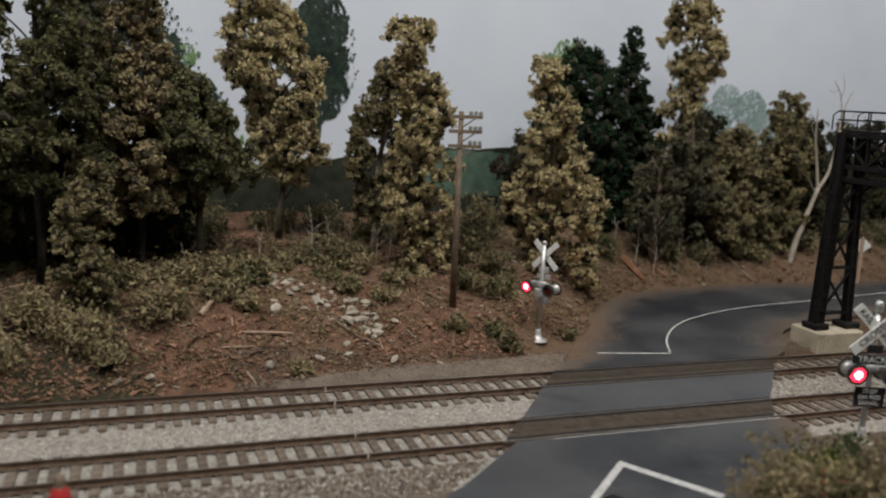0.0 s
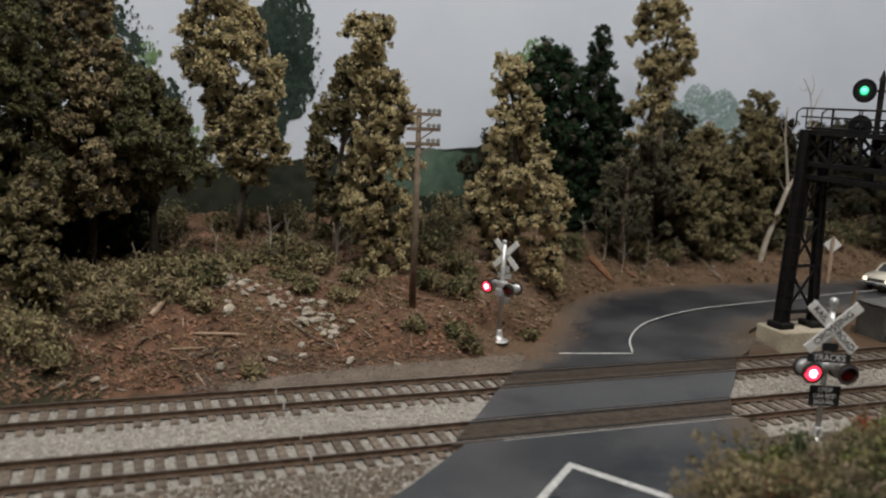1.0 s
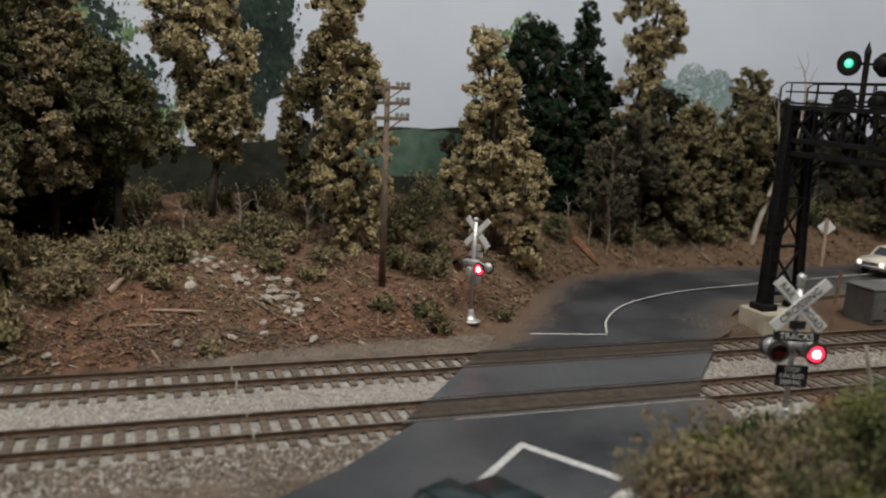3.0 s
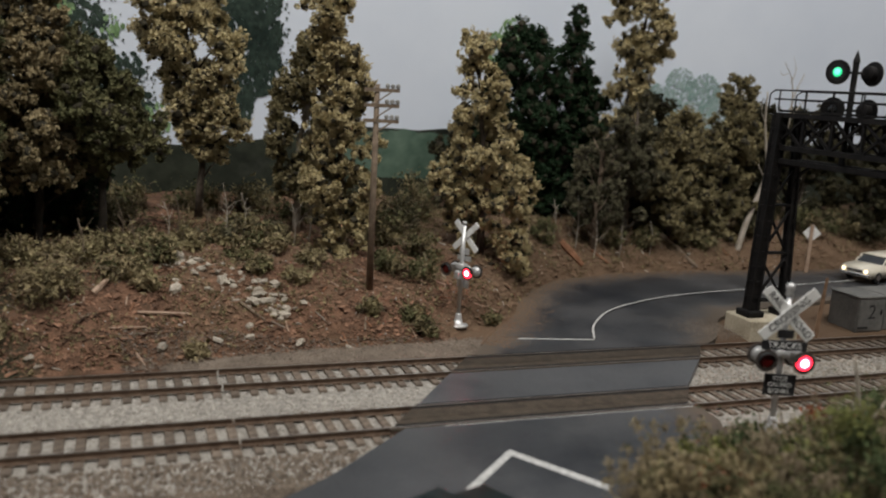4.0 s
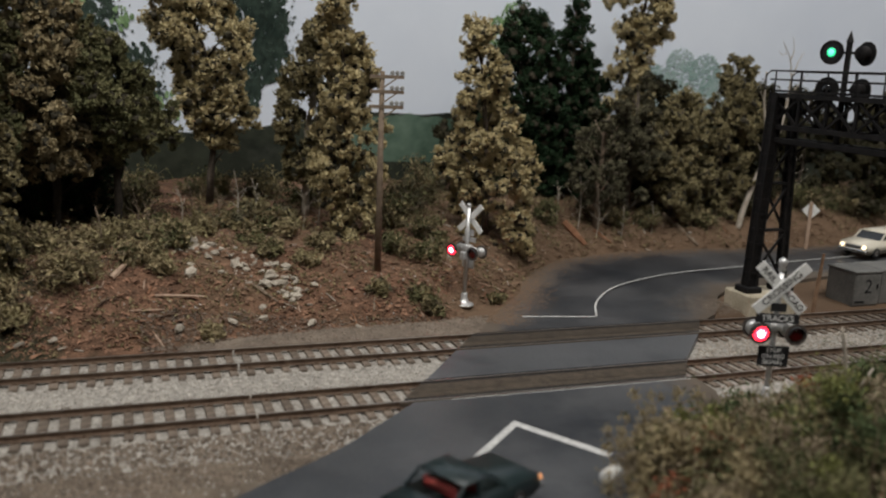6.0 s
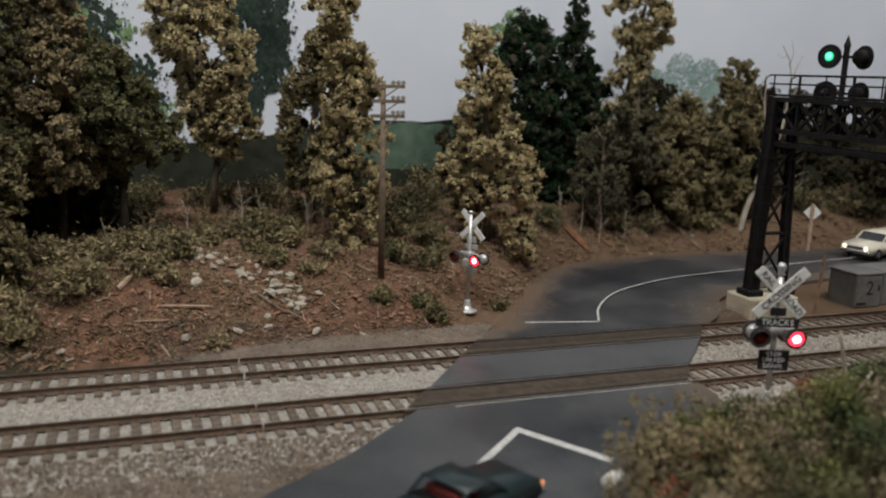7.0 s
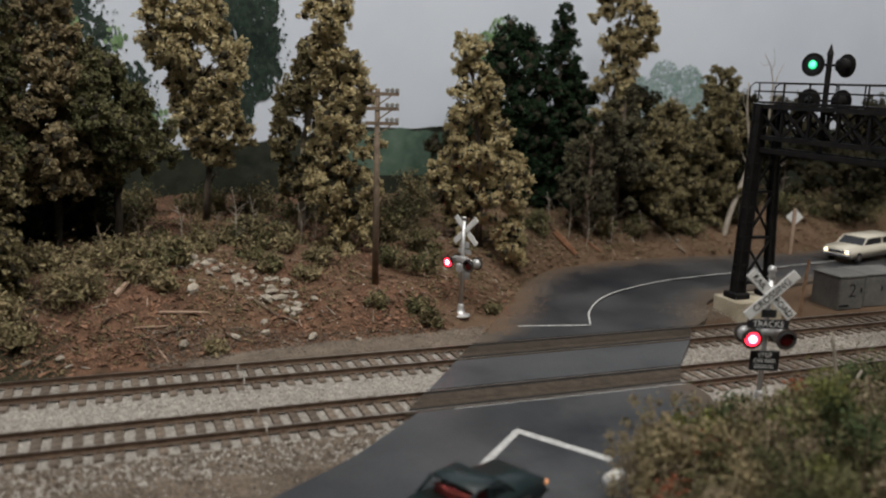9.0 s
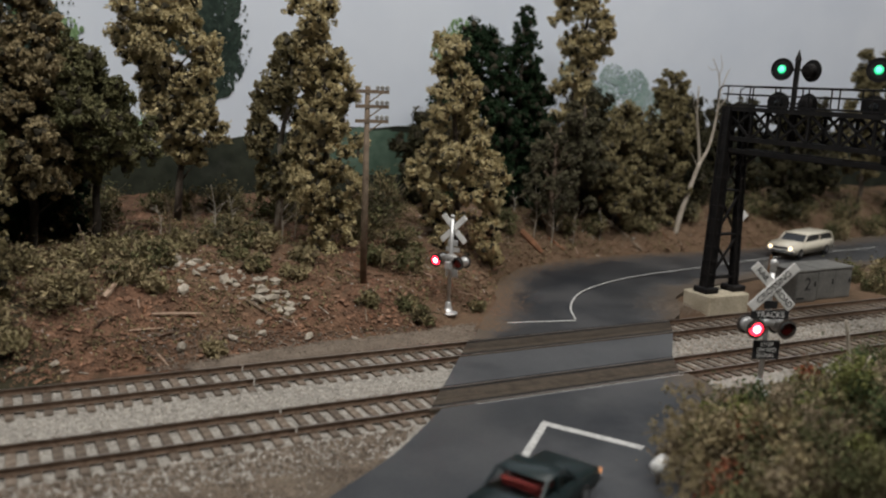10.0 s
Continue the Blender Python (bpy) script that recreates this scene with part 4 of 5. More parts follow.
for i, (x, y, h) in enumerate(((7.9, -7.6, 2.0), (8.7, -7.2, 2.3), (9.6, -6.2, 2.2), (7.0, -8.8, 1.9), (10.6, -5.9, 2.0))):
    limbs = [([(0, 0, -0.1), (-0.1, 0, h * 0.5), (-0.35, 0.05, h)], 0.03, 0.012)]
    for k in range(11):
        a, z0, l = srng.uniform(0, 6.28), h * srng.uniform(0.3, 0.95), srng.uniform(0.25, 0.6)
        bx = -0.35 * (z0 / h) ** 2
        limbs.append(([(bx, 0, z0), (bx + l * 0.5 * math.cos(a), l * 0.5 * math.sin(a), z0 + l * 0.3), (bx + l * math.cos(a), l * math.sin(a), z0 + l * 0.7)], 0.018, 0.007))
    th = branchy("dry feathery straw-coloured twig standing in the thicket", x, y, -0.42, limbs, M_TWIG)
    rng = np.random.default_rng(900 + i)
    V, F = leaf_cloud([l[0][-1] for l in limbs], [0.13] * len(limbs), 420, 0.055, rng, jitter=0.9, inner=0.2, outer=1.4)
    part_raw("foliage", raw_mesh("foliage", V, F, M_STRAW), th)

# ---- ground cover ----
X0 = np.arange(-30, 46, 0.4)


def verge_h(x, y):
    n = np.array([noise.noise((a * 1.1, b * 1.1, 5.0)) for a, b in zip(np.ravel(x), np.ravel(y))]).reshape(np.shape(x))
    east = np.clip((x - 12.5) / 1.5, 0, 1)
    return -0.42 + 0.05 * n - 0.25 * np.clip((y + 2.5) / 0.6, 0, 1) * (1 - east) + 0.13 * east + 0.36 * np.exp(-((x - 15.22) ** 2 + (y + 3.6) ** 2) / 1.6)


tagged(new("verge", sheet("verge", X0, np.arange(-16, -1.9, 0.3), verge_h, M_DIRT)), "dusty grey-brown earth verge before the tracks", "verge", kind="structure")
tagged(new("sand", sheet("sand", np.arange(-3.5, 12.5, 0.3), np.arange(5.6, 7.6, 0.2), lambda x, y: land(x, y) + 0.06 - 0.3 * np.clip((y - np.interp(x, FOOT_X, FOOT_Y)) * 1.3 + 0.2 - 0.1 * np.sin(x * 2), 0, 1) - 0.25 * np.clip(-1.5 - x, 0, 2), M_SAND)), "grey sandy strip at the foot of the slope", "sand", kind="structure")
tagged(new("verge", sheet("verge", np.arange(19.2, 60, 0.5), np.arange(5.7, 12.5, 0.4), lambda x, y: land(x, y) + 0.03, M_EARTH)), "brown earth verge between track and road", "verge", kind="structure")
rng = np.random.default_rng(21)


def slope_points(n, x0, x1, depth, power=1.0):
    x = rng.uniform(x0, x1, n)
    y = np.interp(x, FOOT_X, FOOT_Y) + 0.05 + depth * rng.uniform(0, 1, n) ** power
    return np.stack([x, y, land(x, y)], 1)


P = np.concatenate([slope_points(40000, -14, 20, 14, 1.25), slope_points(14000, 20, 56, 5)])
scatter_rocks("bark_chips", P, rng.uniform(0.025, 0.1, len(P)) * rng.choice([0.8, 1.0, 1.7], len(P), p=[0.5, 0.4, 0.1]), M_CHIP, "reddish brown bark chips and clods on the slope", 5, "mulch", 0.6, 3.2)
P = slope_points(1600, -13, 36, 8)
scatter_rocks("pebbles", P, rng.uniform(0.025, 0.07, len(P)), M_GRAVEL, "small pale pebbles strewn on the slope", 6, "pebbles", 0.8)
P = np.concatenate([slope_points(30000, -14, 14, 15, 0.75), slope_points(11000, 14, 58, 6)])
mask = np.array([noise.noise((p[0] * 0.5, p[1] * 0.5, 9.0)) for p in P]) + np.where(P[:, 0] < -2, 0.25, 0) > -0.06
P = P[mask]
V, F = leaf_cloud(P, np.full(len(P), 0.14), len(P) * 2, 0.085, rng, 0.6)
tagged(new("leaf_litter", raw_mesh("leaf_litter", V, F, M_LITTER)), "dull green and brown leaf litter on the slope", "leaf litter", kind="stuff")
xx, yy = rng.uniform(-13, 4, 1500), rng.uniform(-9, -2.6, 1500)
k = xx < -1.5 + 1.2 * (yy + 5.2)
xx, yy = xx[k], yy[k]
scatter_rocks("pebbles", np.stack([xx, yy, verge_h(xx, yy) + 0.02], 1), rng.uniform(0.02, 0.06, len(xx)), M_GRAVEL, "fine grey pebbles on the dusty verge", 8, "pebbles")


edge = np.array([p for p in road_l[3:-8]])
k = rng.integers(0, len(edge) - 1, 9000)
f = rng.random(9000)[:, None]
base = edge[k] * (1 - f) + edge[k + 1] * f
dirn = edge[k + 1] - edge[k]
inn = np.stack([dirn[:, 1], -dirn[:, 0]], 1) / np.linalg.norm(dirn, axis=1)[:, None]
P2 = base + inn * (np.abs(rng.normal(size=9000)) * 0.75 - 0.15)[:, None]
scatter_rocks("road_dust", np.stack([P2[:, 0], P2[:, 1], np.array([road_h(v) for v in P2[:, 1]]) + 0.004], 1), rng.uniform(0.015, 0.05, 9000), M_CHIP, "brown earth crumbs strewn over the road edge", 12, "road dust", 0.35)
P2 = np.stack([rng.normal(21.2, 1.0, 2500), rng.normal(7.0, 0.7, 2500)], 1)
P2 = P2[(P2[:, 1] > 5.4) & (P2[:, 0] < 22.1)]
scatter_rocks("road_dust", np.stack([P2[:, 0], P2[:, 1], np.array([road_h(v) for v in P2[:, 1]]) + 0.004], 1), rng.uniform(0.015, 0.045, len(P2)), M_SANDGRAIN, "pale dust beside the concrete footing", 13, "road dust", 0.35)


xx, yy = rng.uniform(-3, 12, 5200), rng.uniform(5.85, 7.7, 5200)
scatter_rocks("earth_crumbs", np.stack([xx, yy, land(xx, yy) + 0.06], 1), rng.uniform(0.02, 0.06, len(xx)), M_SANDGRAIN, "brown earth crumbs at the foot of the slope", 14, "mulch", 0.5, 1.8)


def twig(name, label, cat, p, q, r, material, group=""):
    p, q = Vector(p), Vector(q)
    th = new(name)
    bm = bmesh.new()
    mid = (p + q) / 2
    tube(bm, [p - mid, (p - mid) * 0.2 + Vector((0.0, 0.01, 0.0)), q - mid], [r, r * 1.1, r * 0.7], 6)
    bpy.data.objects.remove(th)
    ob = tagged(part(name, bm, material, None), label, cat, group)
    ob.matrix_world = pose(*(mid * S))
    return ob


def lay(x, y, h=0.08):
    return (x, y, Z(x, y) + h)


twig("split_plank", "pale splintered plank lying on the red earth", "plank", lay(-2.45, 8.3), lay(-0.7, 8.4), 0.065, M_WOOD)
twig("split_plank", "thin pale splinter of wood on the earth", "plank", lay(-3.35, 7.6), lay(-2.15, 7.7), 0.035, M_WOOD)
twig("stick", "short broken brown branch on the slope", "stick", lay(-3.95, 9.3), lay(-3.45, 9.95, 0.25), 0.11, M_WOOD)
twig("log", "reddish split log on the far slope", "log", lay(18.7, 16.9, 0.15), lay(19.7, 16.1, 0.1), 0.19, M_REDWOOD)
twig("log", "brown fallen log on the far bank", "log", lay(25.9, 18.4, 0.3), lay(27.4, 16.75, 0.12), 0.14, M_POLE)
twig("log", "reddish split log on the far slope", "log", lay(20.6, 16.9, 0.1), lay(21.5, 16.5, 0.1), 0.08, M_REDWOOD)
twig("log", "thin dark branch leaning on the stones", "log", lay(1.1, 9.2), lay(2.0, 8.2), 0.06, M_POLE)
for i in range(150):
    x = rs.uniform(-12, 30)
    y = float(np.interp(x, FOOT_X, FOOT_Y)) + rs.uniform(0.1, 6)
    a, l = rs.uniform(0, 6.28), rs.uniform(0.2, 0.65)
    x2, y2 = x + l * math.cos(a), y + l * math.sin(a)
    if y2 > np.interp(x2, FOOT_X, FOOT_Y):
        twig("stick", "small dry stick lying on the slope", "stick", lay(x, y, 0.05), lay(x2, y2, 0.07), rs.uniform(0.018, 0.04), rs.choice((M_WOOD, M_POLE, M_REDWOOD, M_PALEBARK)), "dry sticks")

rock_meshes = []
for i in range(6):
    bm = bmesh.new()
    bmesh.ops.create_icosphere(bm, subdivisions=1, radius=1.05)
    for v in bm.verts:
        v.co = Vector((v.co.x, v.co.y * 0.75, v.co.z * 0.6)) * (1 + 0.75 * noise.noise(v.co * 1.4 + Vector((i * 5, 0, 0))))
    bmesh.ops.scale(bm, vec=(0.2,) * 3, verts=bm.verts)
    rock_meshes.append(mesh_of("rock", bm, M_ROCK))


def rock(x, y, k, label="pale grey angular rock on the slope"):
    ob = tagged(new("rock", rs.choice(rock_meshes)), label, "rock", "rock fall on the slope")
    ob.matrix_world = pose(x * S, y * S, (Z(x, y) + 0.05 * k) * S, rs.uniform(-25, 25), rs.uniform(-25, 25), rs.uniform(0, 360)) @ Matrix.Diagonal((k, k, k, 1))


for i in range(120):
    t = rs.random() ** 0.8
    x, y = -1.7 + 4.7 * t + rs.gauss(0, 0.5), 12.3 - 3.5 * t + rs.gauss(0, 0.45)
    rock(x, y, rs.choice((0.35, 0.45, 0.5, 0.6, 0.7, 0.8, 1.0, 1.3)))
for x, y, k in ((-1.1, 9.5, 1.3), (2.8, 8.75, 1.4), (2.6, 8.5, 1.1), (0.2, 7.3, 1.0), (1.3, 7.5, 1.1), (3.2, 7.5, 1.3), (-1.7, 7.0, 1.3), (5.0, 7.2, 0.8), (-0.6, 7.0, 0.9), (1.4, 8.0, 0.8), (22.4, 17.2, 1.0), (27.2, 17.4, 0.8), (-5.8, 6.6, 0.9), (-6.8, 6.5, 0.8)):
    rock(x, y, k)


# ---- crossing signals ----
def lettering(text, size, material, parent, m, name="lettering"):
    c = bpy.data.curves.new(name, "FONT")
    c.body, c.size, c.align_x, c.align_y, c.extrude = text, size * S, "CENTER", "CENTER", 0.004 * S
    tmp = bpy.data.objects.new(name, c)
    me = bpy.data.meshes.new_from_object(tmp)
    bpy.data.objects.remove(tmp), bpy.data.curves.remove(c)
    me.materials.clear(), me.materials.append(material)
    ob = new(name, me)
    ob.parent, ob.matrix_basis = parent, m
    return ob


def mm(x, y, z, rx=0, ry=0, rz=0):
    return pose(x * S, y * S, z * S, rx, ry, rz)


def lathe(bm, profile, sides=20, m=Matrix()):
    """Revolve (radius, z) pairs round z."""
    rings = []
    for r, z in profile:
        rings.append([bm.verts.new(m @ Vector((r * math.cos(2 * math.pi * k / sides), r * math.sin(2 * math.pi * k / sides), z))) for k in range(sides)])
    for a, b in zip(rings, rings[1:]):
        for k in range(sides):
            bm.faces.new((a[k], a[(k + 1) % sides], b[(k + 1) % sides], b[k]))
    bm.faces.new(rings[0][::-1]), bm.faces.new(rings[-1])
    bmesh.ops.recalc_face_normals(bm, faces=bm.faces[:])


FACE = Matrix.Rotation(radians(90), 4, "X")  # z of a lathe turns to -y


def crossing_signal(x, y, z, rz, label, letters, blade, wide, lamp):
    """blade, wide: length and width of a crossbuck blade; lamp: scale of the lamps."""
    th = thing("crossing_signal", label, "crossing signal", x, y, z, rz, "grade crossing signals")
    bm = bmesh.new()
    lathe(bm, [(0.42, 0), (0.42, 0.07), (0.36, 0.1), (0.2, 0.14), (0.16, 0.3), (0.13, 0.34), (0.13, 0.5), (0.1, 0.54)], 18)
    part("base", bm, M_SILVER, th, "silver painted cast base", True)
    bm = bmesh.new()
    lathe(bm, [(0.085, 0.5), (0.085, 4.25)], 14)
    part("pole", bm, M_SILVER, th, "silver painted pole", True)
    bm = bmesh.new()
    if not letters:
        lathe(bm, [(0.1, 4.2), (0.1, 4.3), (0.07, 4.34)], 14)
    else:
        lathe(bm, [(0.08, 4.22), (0.13, 4.26), (0.09, 4.33), (0.12, 4.4), (0.135, 4.48), (0.12, 4.56), (0.05, 4.62)], 14)
    part("finial", bm, M_SILVER, th, "silver ball cap" if letters else "flat silver cap", True)
    for ang, dy, words in ((-44, -0.13, (("RAIL", -0.58), ("ROAD", 0.56))), (44, -0.17, (("CROSSING", 0.0),))):
        bm = bmesh.new()
        box(bm, -blade / 2, -0.018, -wide / 2, blade / 2, 0.018, wide / 2, 0.012)
        bl = part("crossbuck_blade", bm, M_WHITE, th, "white crossbuck blade")
        bl.matrix_basis = mm(0, dy, 3.72, 0, -ang, 0)
        if letters:
            for wtxt, off in words:
                lettering(wtxt, 0.28 if len(words) > 1 else 0.3, M_INK, bl, mm(off, -0.024, 0, 90))
    bm = bmesh.new()
    box(bm, -0.24, -0.14, 2.98, 0.24, -0.09, 3.24, 0.01)
    part("count_plate", bm, M_INK if letters else M_SILVER, th, "small black plate")
    bm = bmesh.new()
    box(bm, *((-0.66, -0.15, 2.62, 0.66) if letters else (-0.34, -0.15, 2.72, 0.34)), -0.11, 2.92, 0.01)
    pl = part("tracks_plate", bm, M_INK if letters else M_SILVER, th, "black plate with white letters" if letters else "")
    if letters:
        lettering("TRACKS", 0.27, M_WHITE, pl, mm(0, -0.156, 2.77, 90))
    bm = bmesh.new()
    box(bm, *((-0.47, -0.16, 1.25, 0.47, -0.12, 1.9) if letters else (-0.3, -0.16, 1.6, 0.3, -0.12, 2.05)), 0.01)
    pl = part("notice_plate", bm, M_INK if letters else M_SILVER, th, "black notice plate with white letters" if letters else "")
    if letters:
        for j, wtxt in enumerate(("STOP", "ON RED", "SIGNAL")):
            lettering(wtxt, 0.19, M_WHITE, pl, mm(0, -0.166, 1.76 - 0.19 * j, 90))
    bm = bmesh.new()
    tube(bm, [(-0.53, 0, 2.46), (-0.3, 0, 2.52), (0, 0, 2.55), (0.3, 0, 2.52), (0.53, 0, 2.46)], 0.06, 8)
    box(bm, -0.2, -0.16, 2.38, 0.2, 0.16, 2.62, 0.03)
    part("cross_arm", bm, M_SILVER, th, "silver cross arm", True)
    bm = bmesh.new()
    box(bm, -0.12, 0.1, 2.0, 0.12, 0.34, 2.34, 0.03)
    part("junction_box", bm, M_SILVER, th)
    bulbs = {}
    for side in (-1, 1):
        for face in (-1, 1):  # -1: front lamps
            m = Matrix.Translation((side * 0.54, face * 0.14, 2.34)) @ (FACE if face < 0 else Matrix.Rotation(radians(-90), 4, "X"))
            seat_m, m = m, m @ Matrix.Scale(lamp, 4)
            bm = bmesh.new()
            lathe(bm, [(0.08, -0.04), (0.18, -0.01), (0.25, 0.06), (0.268, 0.12), (0.268, 0.2)], 18, m)
            hs = part("lamp_housing", bm, M_SILVER, th, "round silver lamp housing", True)
            bm = bmesh.new()
            lathe(bm, [(0.36, 0.2), (0.365, 0.225), (0.25, 0.226), (0.25, 0.2)], 24, m)
            part("target_disc", bm, M_DISC, hs, "weathered dark lamp background disc")
            bm = bmesh.new()
            n = 12
            rings = [[bm.verts.new(m @ Vector((r * math.cos(a), (r * math.sin(a)) * (1 if face < 0 else -1), zz))) for a in (math.pi * k / n for k in range(n + 1))] for r, zz in ((0.272, 0.22), (0.272, 0.36), (0.26, 0.36), (0.26, 0.22))]
            for a, b in zip(rings, rings[1:] + rings[:1]):
                for k in range(n):
                    bm.faces.new((a[k], a[k + 1], b[k + 1], b[k]))
            bmesh.ops.recalc_face_normals(bm, faces=bm.faces[:])
            part("hood", bm, M_INK, hs, "black lamp hood", True)
            bm = bmesh.new()
            lathe(bm, [(0.25, 0.222), (0.235, 0.245), (0.17, 0.265), (0.05, 0.274)], 20, m)
            part("lens", bm, M_LENS, hs, "dark red glass lens", True)
            # the lit lamp slides forward out of its housing
            bm = bmesh.new()
            lathe(bm, [(0.22, 0.0), (0.254, 0.015), (0.25, 0.045), (0.2, 0.075), (0.1, 0.088)], 20)
            nf = len(bm.faces)
            lathe(bm, [(0.135, 0.082), (0.1, 0.1), (0.03, 0.106)], 20)
            bm.faces.ensure_lookup_table()
            for f in bm.faces[nf:]:
                f.material_index = 1
            bmesh.ops.scale(bm, vec=(lamp,) * 3, verts=bm.verts)
            b = part("lit_lamp", bm, [M_GLOW, M_BULB], hs, "glowing red flashing lamp", True)
            bulbs[(side, face)] = (b, seat_m, lamp)
    return bulbs


near_bulbs = crossing_signal(15.22, -3.6, 0.1, -20, "silver grade crossing signal with lettered white crossbuck and red lamps", True, 2.04, 0.34, 0.92)
far_bulbs = crossing_signal(9.93, 8.8, 0.08, 121, "silver grade crossing signal seen from behind with red lamps", False, 1.6, 0.25, 0.78)


# ---- signal bridge over the tracks ----
def signal_bridge():
    bm = bmesh.new()
    box(bm, 22.2, 5.78, -0.5, 24.75, 7.58, 0.7, 0.06)
    tagged(part("footing", bm, M_CONC), "cream concrete footing block of the signal bridge", "footing")
    th = thing("signal_bridge", "black steel lattice signal bridge over the tracks", "signal bridge", 0, 0, 0)
    feet, head = ((22.74, 6.65), (24.5, 6.65)), ((23.02, 6.65), (23.98, 6.65))

    def at(k, z, dx=0.0, dy=0.0):
        f = (z - 0.7) / 8.8
        return Vector((feet[k][0] + (head[k][0] - feet[k][0]) * f + dx, feet[k][1] + dy, z))

    for k, w in ((0, 0.4), (1, 0.26)):
        # four corner angles and a plated web to each column
        for sx in (-1, 1):
            for sy in (-1, 1):
                bm = bmesh.new()
                bar(bm, at(k, 0.95, sx * w / 2, sy * w / 2), at(k, 9.5, sx * w / 2, sy * w / 2), 0.09)
                part("corner_angle", bm, M_BLACK, th)
        bm = bmesh.new()
        bar(bm, at(k, 0.95), at(k, 9.5), w - 0.04, w - 0.04)
        leg = part("leg", bm, M_BLACK, th)
        for i in range(12):
            z = 1.5 + i * 0.66
            bm = bmesh.new()
            box(bm, at(k, z).x - w / 2 - 0.02, 6.65 - w / 2 - 0.02, z, at(k, z).x + w / 2 + 0.02, 6.65 + w / 2 + 0.02, z + 0.12)
            part("batten", bm, M_BLACK, leg)
        bm = bmesh.new()
        box(bm, feet[k][0] - 0.42, 6.2, 0.7, feet[k][0] + 0.42, 7.1, 0.98, 0.05)
        part("foot_plate", bm, M_BLACK, th)
    bm = bmesh.new()
    bar(bm, (23.42, 6.95, 0.7), at(0, 5.0, 0.12, 0.1), 0.15)
    part("raking_strut", bm, M_BLACK, th)
    lv = [1.4, 3.5, 5.6, 7.3]
    for i, z in enumerate(lv):
        for dy in (-0.12, 0.12):
            bm = bmesh.new()
            bar(bm, at(0, z, 0, dy), at(1, z, 0, dy), 0.09)
            part("strut", bm, M_BLACK, th)
        if i + 1 < len(lv):
            for p, q, dy in ((0, 1, -0.1), (1, 0, 0.1)):
                bm = bmesh.new()
                bar(bm, at(p, z, 0, dy), at(q, lv[i + 1], 0, dy), 0.09)
                part("brace", bm, M_BLACK, th)
    bm = bmesh.new()
    tube(bm, [(24.0, 6.5, 6.5), (24.02, 6.2, 7.0), (24.05, 5.6, 7.4), (24.05, 4.8, 7.5)], 0.07, 6)
    part("knee_brace", bm, M_BLACK, th, "curved black knee brace")
    y0, y1 = 6.85, -12.0
    for x in (23.05, 24.05):
        for z, w in ((9.4, 0.26), (8.05, 0.2), (7.5, 0.16)):
            bm = bmesh.new()
            bar(bm, (x, y0, z), (x, y1, z), w, 0.2)
            part("chord", bm, M_BLACK, th)
        yy = y0
        i = 0
        while yy - 1.55 > y1:
            bm = bmesh.new()
            bar(bm, (x, yy, 9.4), (x, yy, 8.05), 0.12)
            part("post", bm, M_BLACK, th)
            for za, zb in ((9.35, 8.1), (8.1, 9.35)):
                bm = bmesh.new()
                bar(bm, (x, yy, za), (x, yy - 1.55, zb), 0.1)
                part("brace", bm, M_BLACK, th)
            yy -= 1.55
            i += 1
    bm = bmesh.new()
    box(bm, 23.0, y1, 9.53, 24.4, y0, 9.62)
    part("walkway", bm, M_BLACK, th)
    bm = bmesh.new()
    box(bm, 23.1, y1, 7.36, 24.0, y0, 7.4)
    part("bottom_plate", bm, M_BLACK, th)
    for x in (23.0, 24.4):
        bm = bmesh.new()
        for z in (10.05, 10.42):
            tube(bm, [(x, y0 + 0.3, z), (x, y1, z)], 0.035, 6)
        for k in range(13):
            tube(bm, [(x, y0 - k * 1.5, 9.6), (x, y0 - k * 1.5, 10.42)], 0.035, 6)
        tube(bm, [(x, y0 + 0.3, 10.42), (x, y0 + 0.6, 10.25), (x, y0 + 0.6, 9.6)], 0.035, 6)
        part("handrail", bm, M_BLACK, th, "thin black pipe handrail")
    for my in (3.75, -0.95):
        bm = bmesh.new()
        tube(bm, [(23.75, my, 7.6), (23.75, my, 11.6)], 0.12, 10)
        lathe(bm, [(0.15, 11.6), (0.13, 11.68), (0.01, 12.05)], 10, Matrix.Translation((23.75, my, 0)))
        part("mast", bm, M_BLACK, th, "black pointed signal mast")
        for sgn, xx in ((-1, 23.35), (1, 24.55)):
            for z, lit in ((11.2, sgn < 0), (9.75, False)):
                turn = Matrix.Translation((xx, my + 0.45, z)) @ Matrix.Rotation(radians(sgn * 90 + (22 if sgn < 0 else 0)), 4, "Z") @ FACE if sgn < 0 else Matrix.Translation((xx, my - 0.1, z)) @ Matrix.Rotation(radians(90), 4, "Z") @ FACE
                bm = bmesh.new()
                lathe(bm, [(0.2, -0.35), (0.3, -0.3), (0.3, -0.02), (0.48, 0.0), (0.48, 0.05), (0.24, 0.052)], 26, turn)
                bar(bm, (23.75, my, z), turn @ Vector((0, 0, -0.25)), 0.1)
                hd = part("signal_head", bm, M_BLACK, th, "round black searchlight signal head")
                bm = bmesh.new()
                lathe(bm, [(0.2, 0.05), (0.17, 0.08), (0.05, 0.1)], 18, turn)
                nf = len(bm.faces)
                if lit:
                    lathe(bm, [(0.13, 0.08), (0.1, 0.11), (0.03, 0.12)], 18, turn)
                bm.faces.ensure_lookup_table()
                for f in bm.faces[nf:]:
                    f.material_index = 1
                part("lens", bm, [M_GREEN, M_GREENB] if lit else [M_GLASS, M_GLASS], hd, "glowing green lens" if lit else "dark lens", True)
